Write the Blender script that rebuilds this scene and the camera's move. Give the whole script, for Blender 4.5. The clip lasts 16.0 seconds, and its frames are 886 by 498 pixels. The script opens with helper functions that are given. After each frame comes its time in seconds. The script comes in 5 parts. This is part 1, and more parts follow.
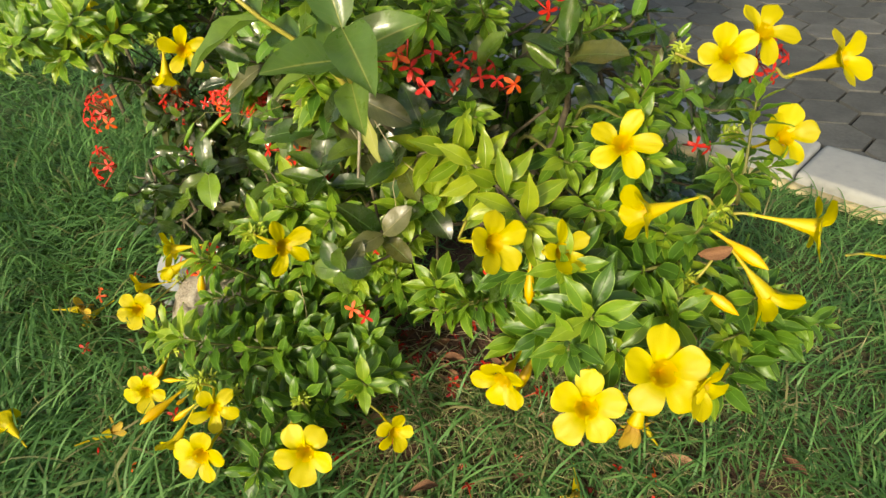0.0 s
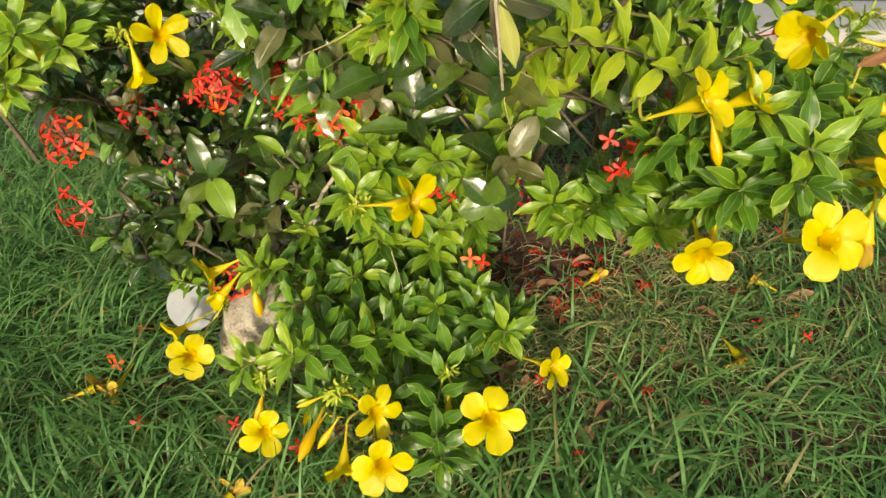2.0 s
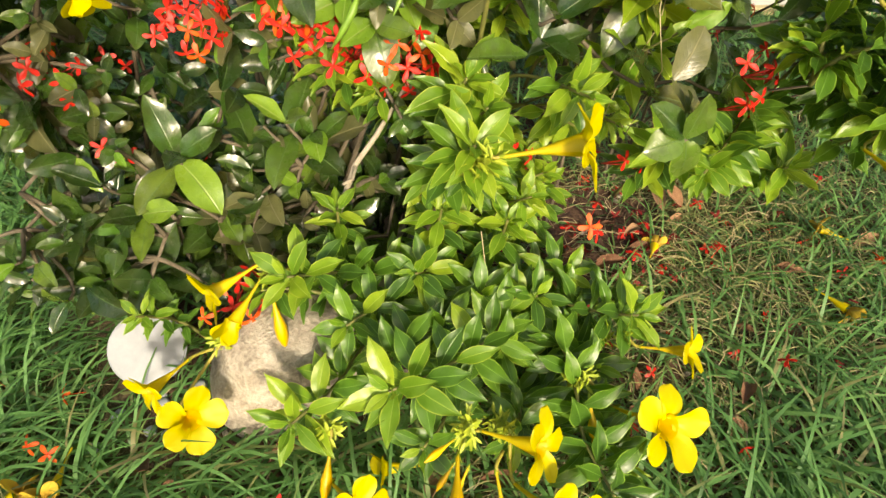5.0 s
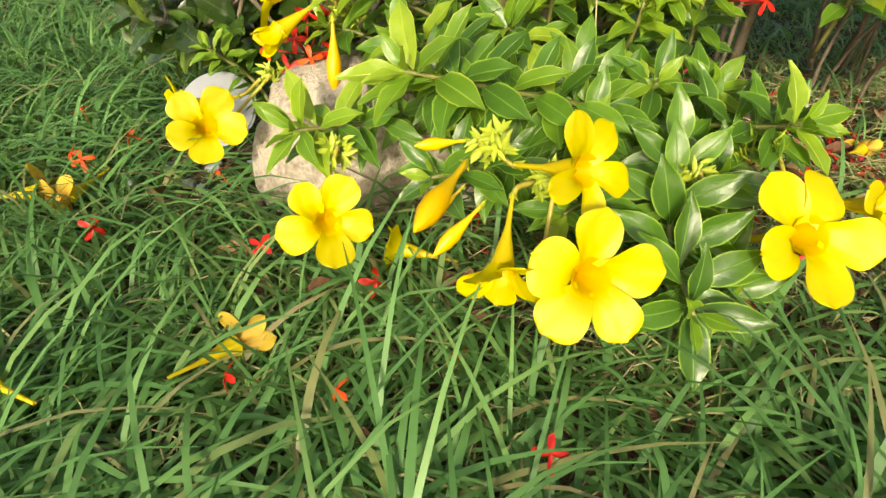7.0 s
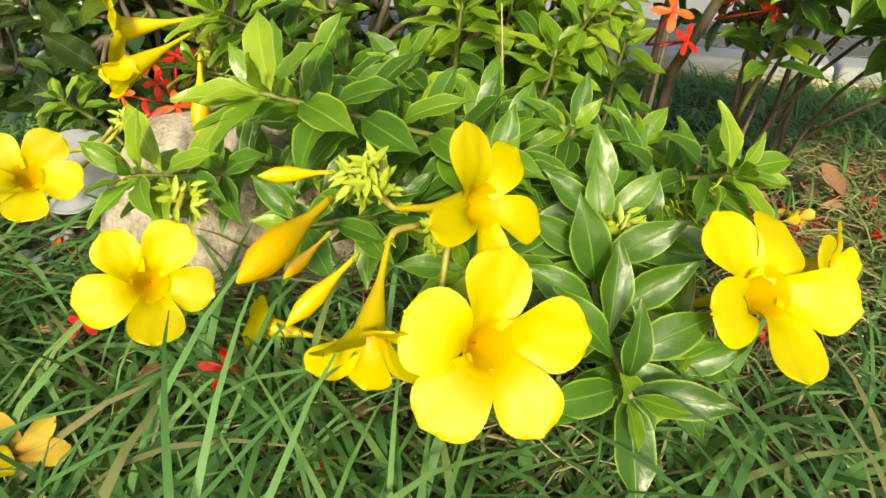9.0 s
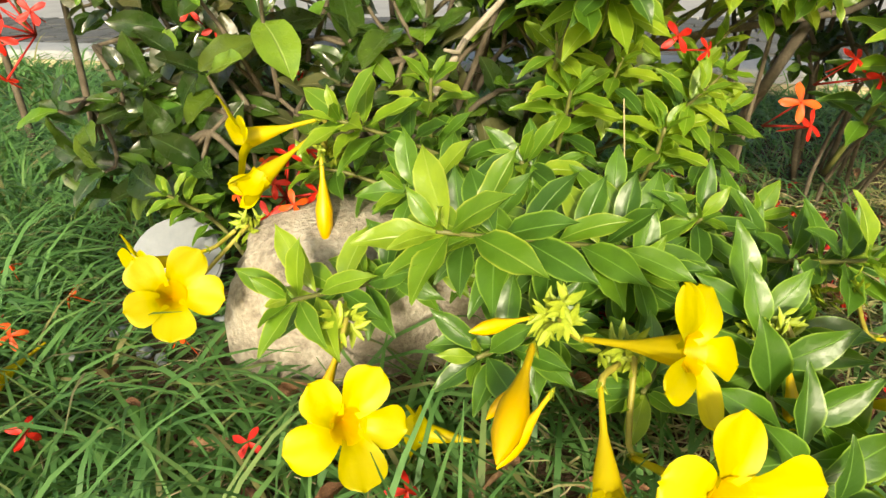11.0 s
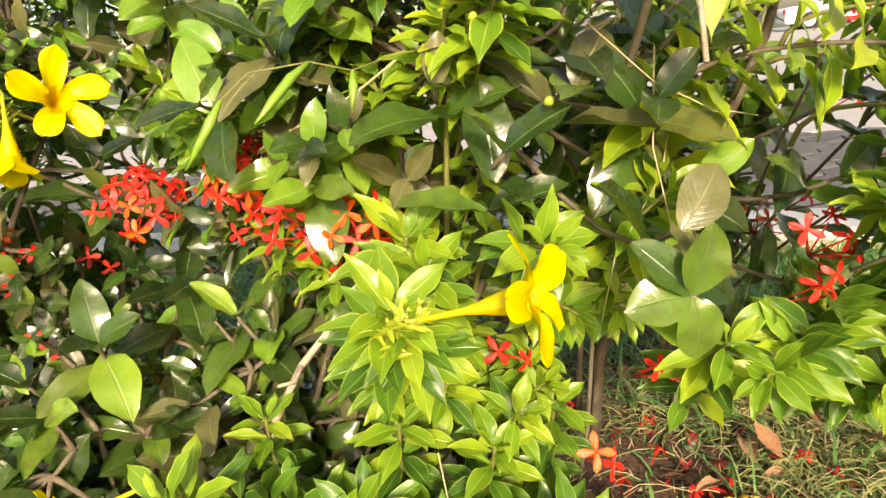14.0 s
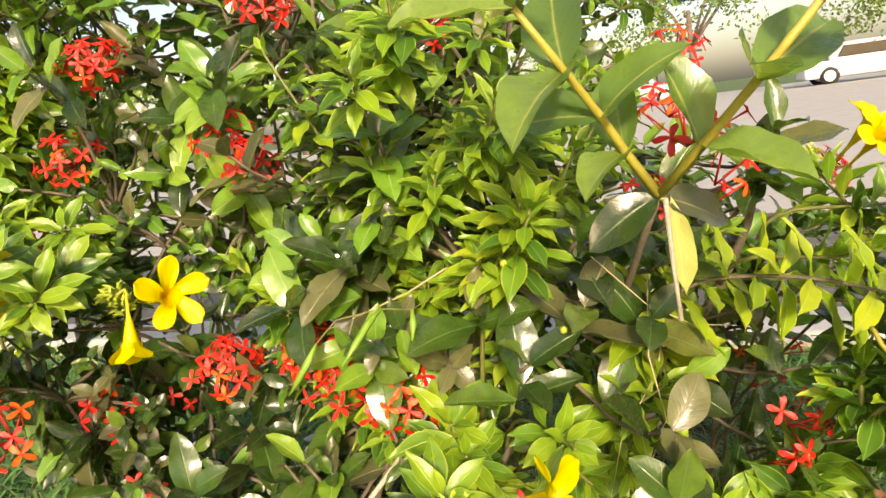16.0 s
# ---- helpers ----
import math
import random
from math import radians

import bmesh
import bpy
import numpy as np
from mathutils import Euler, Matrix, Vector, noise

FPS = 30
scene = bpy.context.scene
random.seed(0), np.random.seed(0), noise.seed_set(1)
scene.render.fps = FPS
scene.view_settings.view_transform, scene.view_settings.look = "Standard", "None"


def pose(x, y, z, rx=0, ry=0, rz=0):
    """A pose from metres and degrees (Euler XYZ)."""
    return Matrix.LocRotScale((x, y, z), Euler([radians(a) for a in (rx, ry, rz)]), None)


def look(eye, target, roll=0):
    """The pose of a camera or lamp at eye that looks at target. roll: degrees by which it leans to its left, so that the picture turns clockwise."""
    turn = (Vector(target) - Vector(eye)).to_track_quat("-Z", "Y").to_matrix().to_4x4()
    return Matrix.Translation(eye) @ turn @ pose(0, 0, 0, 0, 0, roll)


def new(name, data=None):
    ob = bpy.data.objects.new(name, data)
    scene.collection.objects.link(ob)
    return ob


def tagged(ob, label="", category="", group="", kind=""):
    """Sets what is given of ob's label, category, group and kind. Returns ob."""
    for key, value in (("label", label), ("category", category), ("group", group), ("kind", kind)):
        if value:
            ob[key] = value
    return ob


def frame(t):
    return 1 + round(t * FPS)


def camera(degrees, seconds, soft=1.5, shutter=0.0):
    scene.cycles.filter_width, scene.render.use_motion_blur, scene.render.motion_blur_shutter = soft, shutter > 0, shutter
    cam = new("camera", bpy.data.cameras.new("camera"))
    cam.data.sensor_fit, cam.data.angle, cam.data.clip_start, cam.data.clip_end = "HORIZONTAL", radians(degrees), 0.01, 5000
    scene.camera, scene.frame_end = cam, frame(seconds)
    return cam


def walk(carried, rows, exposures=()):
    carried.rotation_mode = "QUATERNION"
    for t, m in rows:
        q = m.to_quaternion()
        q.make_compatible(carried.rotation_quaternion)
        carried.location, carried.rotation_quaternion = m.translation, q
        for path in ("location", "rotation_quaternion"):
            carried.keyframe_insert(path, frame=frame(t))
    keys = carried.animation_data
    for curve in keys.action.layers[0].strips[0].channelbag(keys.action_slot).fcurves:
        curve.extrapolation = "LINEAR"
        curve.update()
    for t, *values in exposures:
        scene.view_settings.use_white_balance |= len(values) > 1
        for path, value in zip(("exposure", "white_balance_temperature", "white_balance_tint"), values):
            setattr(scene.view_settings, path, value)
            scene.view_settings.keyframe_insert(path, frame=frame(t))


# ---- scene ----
cam = camera(69.7, 16.0)
PATH = [
    (0, (0.1053, -0.0559, 0.7753), (-0.1072, 1.5141, -0.4452), -2.96),
    (0.5, (0.0488, -0.0590, 0.7582), (-0.1181, 1.5007, -0.4826), -3.97),
    (1, (-0.0382, -0.0270, 0.7263), (-0.0894, 1.5224, -0.5374), -9.24),
    (1.5, (-0.1517, -0.0036, 0.7067), (-0.0177, 1.5090, -0.5949), -11.13),
    (2, (-0.2160, -0.0082, 0.7183), (0.0063, 1.4799, -0.5993), -11.16),
    (2.5, (-0.2629, -0.0025, 0.7126), (0.0171, 1.4886, -0.5905), -10.87),
    (3, (-0.3054, 0.0597, 0.6978), (0.0538, 1.5306, -0.6088), -9.65),
    (3.2, (-0.3302, 0.0835, 0.6920), (0.0721, 1.5409, -0.6173), -9.87),
    (5.3, (-0.4498, 0.2295, 0.5523), (0.3210, 1.5070, -0.7796), -2.21),
    (5.5, (-0.4231, 0.2218, 0.5259), (0.3044, 1.5295, -0.8010), 0.46),
    (6, (-0.3711, 0.2179, 0.4604), (0.1151, 1.6105, -0.8902), -0.03),
    (6.5, (-0.3790, 0.1989, 0.3853), (-0.0078, 1.6649, -0.9235), -1.24),
    (7, (-0.3773, 0.1430, 0.2917), (-0.1254, 1.7780, -0.8321), -1.91),
    (7.5, (-0.3658, 0.1523, 0.2730), (-0.1400, 1.8634, -0.7376), -0.86),
    (8, (-0.3465, 0.1736, 0.2319), (0.0508, 1.8817, -0.7296), 0.05),
    (8.5, (-0.3193, 0.1975, 0.2266), (0.1516, 1.9184, -0.6772), 0.12),
    (9, (-0.3354, 0.2001, 0.2294), (0.1459, 1.9454, -0.6204), 1.01),
    (9.2, (-0.3436, 0.2073, 0.2361), (0.1391, 1.9620, -0.5933), 0.71),
    (11.3, (-0.4126, 0.2418, 0.3069), (0.0671, 1.9807, -0.5569), -3.70),
    (11.5, (-0.4069, 0.2434, 0.3184), (0.0908, 1.9924, -0.5143), -4.66),
    (12, (-0.3866, 0.2476, 0.3417), (0.1632, 2.0115, -0.4240), -5.76),
    (12.5, (-0.3735, 0.2497, 0.3736), (0.2128, 2.0227, -0.3426), -5.89),
    (13, (-0.3443, 0.2547, 0.3992), (0.2709, 2.0347, -0.2740), -5.69),
    (13.5, (-0.3028, 0.2484, 0.4178), (0.3245, 2.0466, -0.1931), -6.70),
    (14, (-0.2987, 0.2508, 0.4475), (0.3667, 2.0487, -0.1224), -6.84),
    (14.5, (-0.3065, 0.2295, 0.4728), (0.3610, 2.0457, -0.0332), -7.01),
    (15, (-0.3126, 0.2227, 0.5121), (0.3444, 2.0379, -0.0105), -6.78),
    (15.5, (-0.3128, 0.2076, 0.5526), (0.3157, 2.0380, 0.0480), -6.95),
    (16, (-0.3227, 0.1780, 0.5799), (0.3046, 2.0349, 0.1817), -7.69),
]
walk(cam, [(t, look(eye, target, roll)) for t, eye, target, roll in PATH], [(0.0, 0.54, 7700, 6), (3.0, 0.64, 7850, 10), (5.5, 0.96, 7700, 12), (7.5, 0.96, 7600, 9), (9.0, 0.8, 7600, 4), (12.5, 1.13, 8000, 12), (14.0, 1.34, 8300, 18), (16.0, 1.12, 8300, 18)])

# ---- world and light ----
SUN_FROM = Vector((-0.28, -0.86, 0.43)).normalized()
world = bpy.data.worlds.new("sky")
scene.world = world
world.use_nodes = True
wn, wl = world.node_tree.nodes, world.node_tree.links
sky = wn.new("ShaderNodeTexSky")
sky.sky_type, sky.sun_disc = "NISHITA", False
sky.sun_elevation = math.asin(SUN_FROM.z)
sky.sun_rotation = math.atan2(SUN_FROM.x, SUN_FROM.y)
sky.air_density, sky.dust_density, sky.ozone_density = 1.0, 3.0, 1.0
wl.new(sky.outputs["Color"], wn["Background"].inputs["Color"])
wn["Background"].inputs["Strength"].default_value = 0.125
sun = new("sun", bpy.data.lights.new("sun", "SUN"))
sun.data.energy, sun.data.angle, sun.data.color = 2.95, radians(6.0), (1.0, 0.94, 0.82)
sun.matrix_world = look(SUN_FROM * 20, (0, 0, 0))

# ---- materials ----
RNG = random.Random(7)
NR = np.random.RandomState(11)


def nodes_of(name):
    m = bpy.data.materials.new(name)
    m.use_nodes = True
    return m, m.node_tree.nodes, m.node_tree.links, m.node_tree.nodes["Principled BSDF"]


def maths(n, l, op, a, b=None, clamp=False):
    q = n.new("ShaderNodeMath")
    q.operation, q.use_clamp = op, clamp
    for i, v in enumerate((a, b)):
        if v is None:
            continue
        if isinstance(v, (int, float)):
            q.inputs[i].default_value = v
        else:
            l.new(v, q.inputs[i])
    return q.outputs[0]


def mixed(n, l, fac, a, b, blend="MIX"):
    q = n.new("ShaderNodeMix")
    q.data_type, q.blend_type = "RGBA", blend
    for sock, v in ((q.inputs[0], fac), (q.inputs[6], a), (q.inputs[7], b)):
        if isinstance(v, (int, float)):
            sock.default_value = v
        elif isinstance(v, tuple):
            sock.default_value = (*v, 1)
        else:
            l.new(v, sock)
    return q.outputs[2]


def ramp(n, l, fac, stops):
    q = n.new("ShaderNodeValToRGB")
    while len(q.color_ramp.elements) < len(stops):
        q.color_ramp.elements.new(0.5)
    for e, (p, c) in zip(q.color_ramp.elements, stops):
        e.position, e.color = p, (*c, 1)
    l.new(fac, q.inputs[0])
    return q.outputs[0]


def noisy(n, l, scale, detail=4.0, coord="Object", rough=0.6):
    tc = n.new("ShaderNodeNewGeometry" if coord == "Position" else "ShaderNodeTexCoord")
    q = n.new("ShaderNodeTexNoise")
    q.inputs["Scale"].default_value, q.inputs["Detail"].default_value, q.inputs["Roughness"].default_value = scale, detail, rough
    l.new(tc.outputs[coord], q.inputs["Vector"])
    return q.outputs["Fac"]


def bumped(n, l, bsdf, height, strength, dist=0.01):
    q = n.new("ShaderNodeBump")
    q.inputs["Strength"].default_value, q.inputs["Distance"].default_value = strength, dist
    l.new(height, q.inputs["Height"])
    l.new(q.outputs["Normal"], bsdf.inputs["Normal"])


def chance(n, l):
    """One random number for each leaf or piece, single or joined."""
    a, b = n.new("ShaderNodeObjectInfo").outputs["Random"], n.new("ShaderNodeNewGeometry").outputs["Random Per Island"]
    return maths(n, l, "FRACT", maths(n, l, "ADD", a, b))


def leaf_material(name, stops, rib, rough, sheer, veins=9.0, edge=None, vein_depth=0.25, mottle=None, gloss=0.35, film=0.24):
    """A leaf: colour by chance, pale midrib, side veins, blotches, some light through it."""
    m, n, l, bsdf = nodes_of(name)
    uv = n.new("ShaderNodeUVMap").outputs["UV"]
    sep = n.new("ShaderNodeSeparateXYZ")
    l.new(uv, sep.inputs[0])
    off = maths(n, l, "ABSOLUTE", maths(n, l, "SUBTRACT", sep.outputs[0], 0.5))
    col = ramp(n, l, chance(n, l), stops)
    blot, fleck = noisy(n, l, 70.0, 3.0, "Position"), noisy(n, l, 420.0, 2.0, "Position")
    col = mixed(n, l, maths(n, l, "MULTIPLY", maths(n, l, "SUBTRACT", blot, 0.42, True), 1.6, True), col, stops[0][1])
    if mottle:
        spots = noisy(n, l, 170.0, 4.0, "Position", 0.7)
        col = mixed(n, l, maths(n, l, "MULTIPLY", maths(n, l, "SUBTRACT", spots, 0.5, True), 2.0, True), col, mottle)
    tip = maths(n, l, "MULTIPLY", maths(n, l, "SUBTRACT", sep.outputs[1], 0.2, True), 0.22)
    col = mixed(n, l, tip, col, stops[-1][1])
    wave = maths(n, l, "SINE", maths(n, l, "MULTIPLY", maths(n, l, "SUBTRACT", sep.outputs[1], maths(n, l, "MULTIPLY", off, 0.55)), veins * 6.283))
    vein = maths(n, l, "POWER", maths(n, l, "MULTIPLY", maths(n, l, "ADD", wave, 1.0), 0.5), 8.0)
    col = mixed(n, l, maths(n, l, "MULTIPLY", vein, vein_depth), col, rib)
    if edge:
        lit = maths(n, l, "MULTIPLY", maths(n, l, "SUBTRACT", off, 0.43, True), 14.0, True)
        col = mixed(n, l, lit, col, edge)
    mid = maths(n, l, "SUBTRACT", 1.0, maths(n, l, "MULTIPLY", off, 26.0), True)
    col = mixed(n, l, maths(n, l, "MULTIPLY", mid, 0.75), col, rib)
    l.new(col, bsdf.inputs["Base Color"])
    l.new(maths(n, l, "ADD", maths(n, l, "MULTIPLY", blot, 0.34), rough - 0.2), bsdf.inputs["Roughness"])
    bsdf.inputs["Specular IOR Level"].default_value = 0.55
    bsdf.inputs["Coat Weight"].default_value, bsdf.inputs["Coat Roughness"].default_value = gloss, film
    quilt = noisy(n, l, 28.0, 2.0, "Position")
    hgt = maths(n, l, "SUBTRACT", maths(n, l, "ADD", maths(n, l, "MULTIPLY", blot, 0.9), maths(n, l, "MULTIPLY", fleck, 0.22)), maths(n, l, "ADD", maths(n, l, "MULTIPLY", vein, vein_depth * 1.5), maths(n, l, "MULTIPLY", mid, 0.8)))
    bumped(n, l, bsdf, maths(n, l, "ADD", hgt, maths(n, l, "MULTIPLY", quilt, 3.0)), 0.5, 0.0013)
    tr = n.new("ShaderNodeBsdfTranslucent")
    l.new(mixed(n, l, 0.5, col, (0.27, 0.48, 0.03), "MIX"), tr.inputs["Color"])
    mx = n.new("ShaderNodeMixShader")
    mx.inputs[0].default_value = sheer
    l.new(bsdf.outputs[0], mx.inputs[1])
    l.new(tr.outputs[0], mx.inputs[2])
    l.new(mx.outputs[0], n["Material Output"].inputs[0])
    return m


def petal_material(name, outer, inner, sheer, rough=0.45, reach=0.45):
    m, n, l, bsdf = nodes_of(name)
    uv = n.new("ShaderNodeUVMap").outputs["UV"]
    sep = n.new("ShaderNodeSeparateXYZ")
    l.new(uv, sep.inputs[0])
    grain = noisy(n, l, 60.0, 3.0)
    t = maths(n, l, "MULTIPLY", sep.outputs[1], 1.0 / reach, True)
    col = mixed(n, l, t, inner, outer)
    col = mixed(n, l, maths(n, l, "MULTIPLY", maths(n, l, "SUBTRACT", grain, 0.45, True), 0.8, True), col, inner)
    hue = n.new("ShaderNodeHueSaturation")
    l.new(maths(n, l, "ADD", 0.82, maths(n, l, "MULTIPLY", chance(n, l), 0.22)), hue.inputs["Value"])
    l.new(col, hue.inputs["Color"])
    col = hue.outputs[0]
    l.new(col, bsdf.inputs["Base Color"])
    bsdf.inputs["Roughness"].default_value = rough
    streak = maths(n, l, "SINE", maths(n, l, "MULTIPLY", sep.outputs[0], 60.0))
    bumped(n, l, bsdf, maths(n, l, "ADD", maths(n, l, "MULTIPLY", streak, 0.04), grain), 0.12, 0.001)
    tr = n.new("ShaderNodeBsdfTranslucent")
    l.new(col, tr.inputs["Color"])
    mx = n.new("ShaderNodeMixShader")
    mx.inputs[0].default_value = sheer
    l.new(bsdf.outputs[0], mx.inputs[1])
    l.new(tr.outputs[0], mx.inputs[2])
    l.new(mx.outputs[0], n["Material Output"].inputs[0])
    return m


def plain_material(name, stops, scale, rough=0.8, bump=0.3, dist=0.004, detail=6.0, vary=0.0, metal=0.0):
    """Two scales of noise through a colour ramp, with relief."""
    m, n, l, bsdf = nodes_of(name)
    big, fine = noisy(n, l, scale, detail), noisy(n, l, scale * 9.0, 3.0)
    f = maths(n, l, "ADD", maths(n, l, "MULTIPLY", big, 0.65), maths(n, l, "MULTIPLY", fine, 0.35))
    if vary:
        f = maths(n, l, "ADD", f, maths(n, l, "MULTIPLY", maths(n, l, "SUBTRACT", chance(n, l), 0.5), vary))
    l.new(ramp(n, l, f, stops), bsdf.inputs["Base Color"])
    bsdf.inputs["Roughness"].default_value, bsdf.inputs["Metallic"].default_value = rough, metal
    bumped(n, l, bsdf, f, bump, dist)
    return m


IXORA_LEAF = leaf_material("ixora_leaf", [(0.0, (0.009, 0.028, 0.007)), (0.35, (0.016, 0.050, 0.010)), (0.6, (0.027, 0.076, 0.011)), (0.8, (0.052, 0.126, 0.016)), (0.92, (0.12, 0.21, 0.024)), (1.0, (0.11, 0.085, 0.035))],
                          (0.10, 0.18, 0.055), 0.30, 0.22, 10.0, None, 0.045, (0.05, 0.058, 0.018), 0.55, 0.18)
IXORA_YOUNG = leaf_material("ixora_young_leaf", [(0.0, (0.068, 0.190, 0.020)), (0.5, (0.120, 0.275, 0.026)), (1.0, (0.22, 0.36, 0.04))],
                           (0.36, 0.46, 0.16), 0.32, 0.32, 9.0, None, 0.04, None, 0.7, 0.18)
SAPLING_LEAF = leaf_material("sapling_leaf", [(0.0, (0.075, 0.155, 0.036)), (0.5, (0.130, 0.240, 0.050)), (1.0, (0.21, 0.32, 0.06))],
                            (0.42, 0.42, 0.12), 0.34, 0.42, 9.0, None, 0.05, (0.10, 0.14, 0.05), 0.5, 0.18)
BRONZE_LEAF = leaf_material("bronze_leaf", [(0.0, (0.046, 0.056, 0.022)), (0.5, (0.082, 0.086, 0.036)), (1.0, (0.13, 0.135, 0.05))],
                           (0.26, 0.24, 0.13), 0.36, 0.15, 10.0, None, 0.06, (0.05, 0.06, 0.02), 0.18, 0.28)
PALE_LEAF = leaf_material("pale_yellow_leaf", [(0.0, (0.42, 0.45, 0.12)), (1.0, (0.55, 0.55, 0.20))], (0.60, 0.60, 0.35), 0.45, 0.3, 9.0, None, 0.1)
ALLA_LEAF = leaf_material("allamanda_leaf", [(0.0, (0.027, 0.082, 0.012)), (0.4, (0.046, 0.128, 0.014)), (0.8, (0.074, 0.184, 0.016)), (1.0, (0.118, 0.245, 0.018))],
                         (0.22, 0.42, 0.08), 0.42, 0.30, 7.0, (0.28, 0.46, 0.06), 0.03, None, 0.10)
ALLA_YOUNG = leaf_material("allamanda_young_leaf", [(0.0, (0.085, 0.205, 0.015)), (0.5, (0.150, 0.300, 0.019)), (1.0, (0.30, 0.42, 0.028))],
                          (0.42, 0.56, 0.10), 0.42, 0.36, 7.0, (0.44, 0.52, 0.07), 0.03, None, 0.10)
ALLA_GOLD = leaf_material("allamanda_golden_leaf", [(0.0, (0.15, 0.27, 0.016)), (0.5, (0.25, 0.37, 0.022)), (1.0, (0.38, 0.46, 0.03))],
                         (0.50, 0.58, 0.12), 0.36, 0.36, 7.0, (0.50, 0.52, 0.06), 0.03, None, 0.35, 0.18)
YELLOW_PETAL = petal_material("yellow_petal", (0.66, 0.57, 0.002), (0.68, 0.55, 0.002), 0.36, 0.5, 0.2)
YELLOW_TUBE = petal_material("yellow_tube", (0.78, 0.63, 0.004), (0.70, 0.56, 0.02), 0.3, 0.5, 1.0)
BUD_YELLOW = petal_material("yellow_bud", (0.78, 0.48, 0.004), (0.72, 0.52, 0.02), 0.18, 0.4, 0.6)
WITHERED = petal_material("withered_petal", (0.62, 0.44, 0.04), (0.42, 0.24, 0.03), 0.2, 0.7, 0.8)
RED_PETAL = petal_material("red_petal", (0.72, 0.022, 0.014), (0.62, 0.03, 0.01), 0.28, 0.45, 0.5)
ORANGE_PETAL = petal_material("orange_petal", (0.80, 0.12, 0.012), (0.72, 0.07, 0.01), 0.28, 0.45, 0.5)
RED_TUBE = plain_material("red_tube", [(0.3, (0.38, 0.012, 0.012)), (0.7, (0.58, 0.03, 0.02))], 80.0, 0.5, 0.1)
CALYX = plain_material("calyx_green", [(0.3, (0.19, 0.28, 0.02)), (0.7, (0.38, 0.44, 0.035))], 90.0, 0.5, 0.15)
POD_GREEN = plain_material("pod_green", [(0.3, (0.09, 0.20, 0.02)), (0.7, (0.19, 0.33, 0.035))], 90.0, 0.45, 0.2)
STEM_GREEN = plain_material("green_stem", [(0.3, (0.10, 0.11, 0.03)), (0.7, (0.19, 0.19, 0.05))], 60.0, 0.55, 0.2, 0.002)
STEM_YELLOW = plain_material("yellow_green_stem", [(0.3, (0.24, 0.21, 0.03)), (0.7, (0.40, 0.36, 0.06))], 50.0, 0.5, 0.2, 0.002)
TWIG = plain_material("brown_twig", [(0.25, (0.05, 0.040, 0.026)), (0.5, (0.105, 0.085, 0.056)), (0.75, (0.20, 0.17, 0.12))], 45.0, 0.85, 0.7, 0.003)
DEAD_WOOD = plain_material("pale_dead_wood", [(0.25, (0.17, 0.14, 0.10)), (0.5, (0.33, 0.29, 0.22)), (0.75, (0.48, 0.43, 0.35))], 70.0, 0.85, 0.7, 0.002)
DRY_LEAF = plain_material("dry_leaf", [(0.25, (0.10, 0.042, 0.02)), (0.5, (0.22, 0.105, 0.05)), (0.75, (0.36, 0.22, 0.12))], 35.0, 0.75, 0.5, 0.003, vary=0.5)
STONE = plain_material("stone", [(0.3, (0.13, 0.11, 0.085)), (0.45, (0.27, 0.235, 0.185)), (0.55, (0.40, 0.36, 0.29)), (0.7, (0.52, 0.49, 0.43))], 26.0, 0.92, 1.0, 0.008, 12.0)
# White plastic with a greyed base colour that stands in for leaf shade.
WHITE_LID = plain_material("white_plastic", [(0.3, (0.20, 0.225, 0.25)), (0.7, (0.28, 0.305, 0.33))], 20.0, 0.45, 0.1, 0.002)
KERB = plain_material("painted_kerb", [(0.2, (0.22, 0.23, 0.23)), (0.45, (0.33, 0.345, 0.35)), (0.8, (0.41, 0.42, 0.42))], 6.0, 0.85, 0.4, 0.004, 9.0)
KERB_EDGE = plain_material("yellowed_kerb_face", [(0.2, (0.36, 0.29, 0.15)), (0.5, (0.55, 0.46, 0.26)), (0.8, (0.62, 0.56, 0.40))], 9.0, 0.9, 0.5, 0.004, 9.0)
PAVER = plain_material("grey_paver", [(0.2, (0.042, 0.044, 0.043)), (0.5, (0.082, 0.085, 0.082)), (0.8, (0.145, 0.146, 0.14))], 14.0, 0.85, 0.6, 0.004, 9.0, vary=0.25)
PALE_ROAD = plain_material("pale_far_road", [(0.2, (0.25, 0.25, 0.245)), (0.5, (0.34, 0.34, 0.33)), (0.8, (0.42, 0.42, 0.41))], 3.0, 0.9, 0.4, 0.004, 9.0)
JOINT = plain_material("paver_joint_grit", [(0.3, (0.035, 0.034, 0.032)), (0.7, (0.075, 0.072, 0.066))], 30.0, 0.95, 0.6)
STRAW = plain_material("straw", [(0.3, (0.30, 0.24, 0.12)), (0.7, (0.50, 0.43, 0.26))], 60.0, 0.8, 0.2)
FAR_GREEN = plain_material("far_foliage", [(0.2, (0.035, 0.075, 0.014)), (0.5, (0.08, 0.15, 0.025)), (0.8, (0.17, 0.25, 0.04))], 1.4, 0.7, 0.4, 0.05, vary=0.6)
BARK = plain_material("bark", [(0.3, (0.08, 0.06, 0.045)), (0.7, (0.22, 0.18, 0.14))], 6.0, 0.9, 0.8, 0.02)
CAR_PAINT = plain_material("white_car_paint", [(0.3, (0.68, 0.69, 0.70)), (0.7, (0.78, 0.78, 0.78))], 2.0, 0.25, 0.0)
CAR_SILVER = plain_material("silver_car_paint", [(0.3, (0.36, 0.38, 0.41)), (0.7, (0.45, 0.47, 0.50))], 2.0, 0.3, 0.0, metal=0.4)
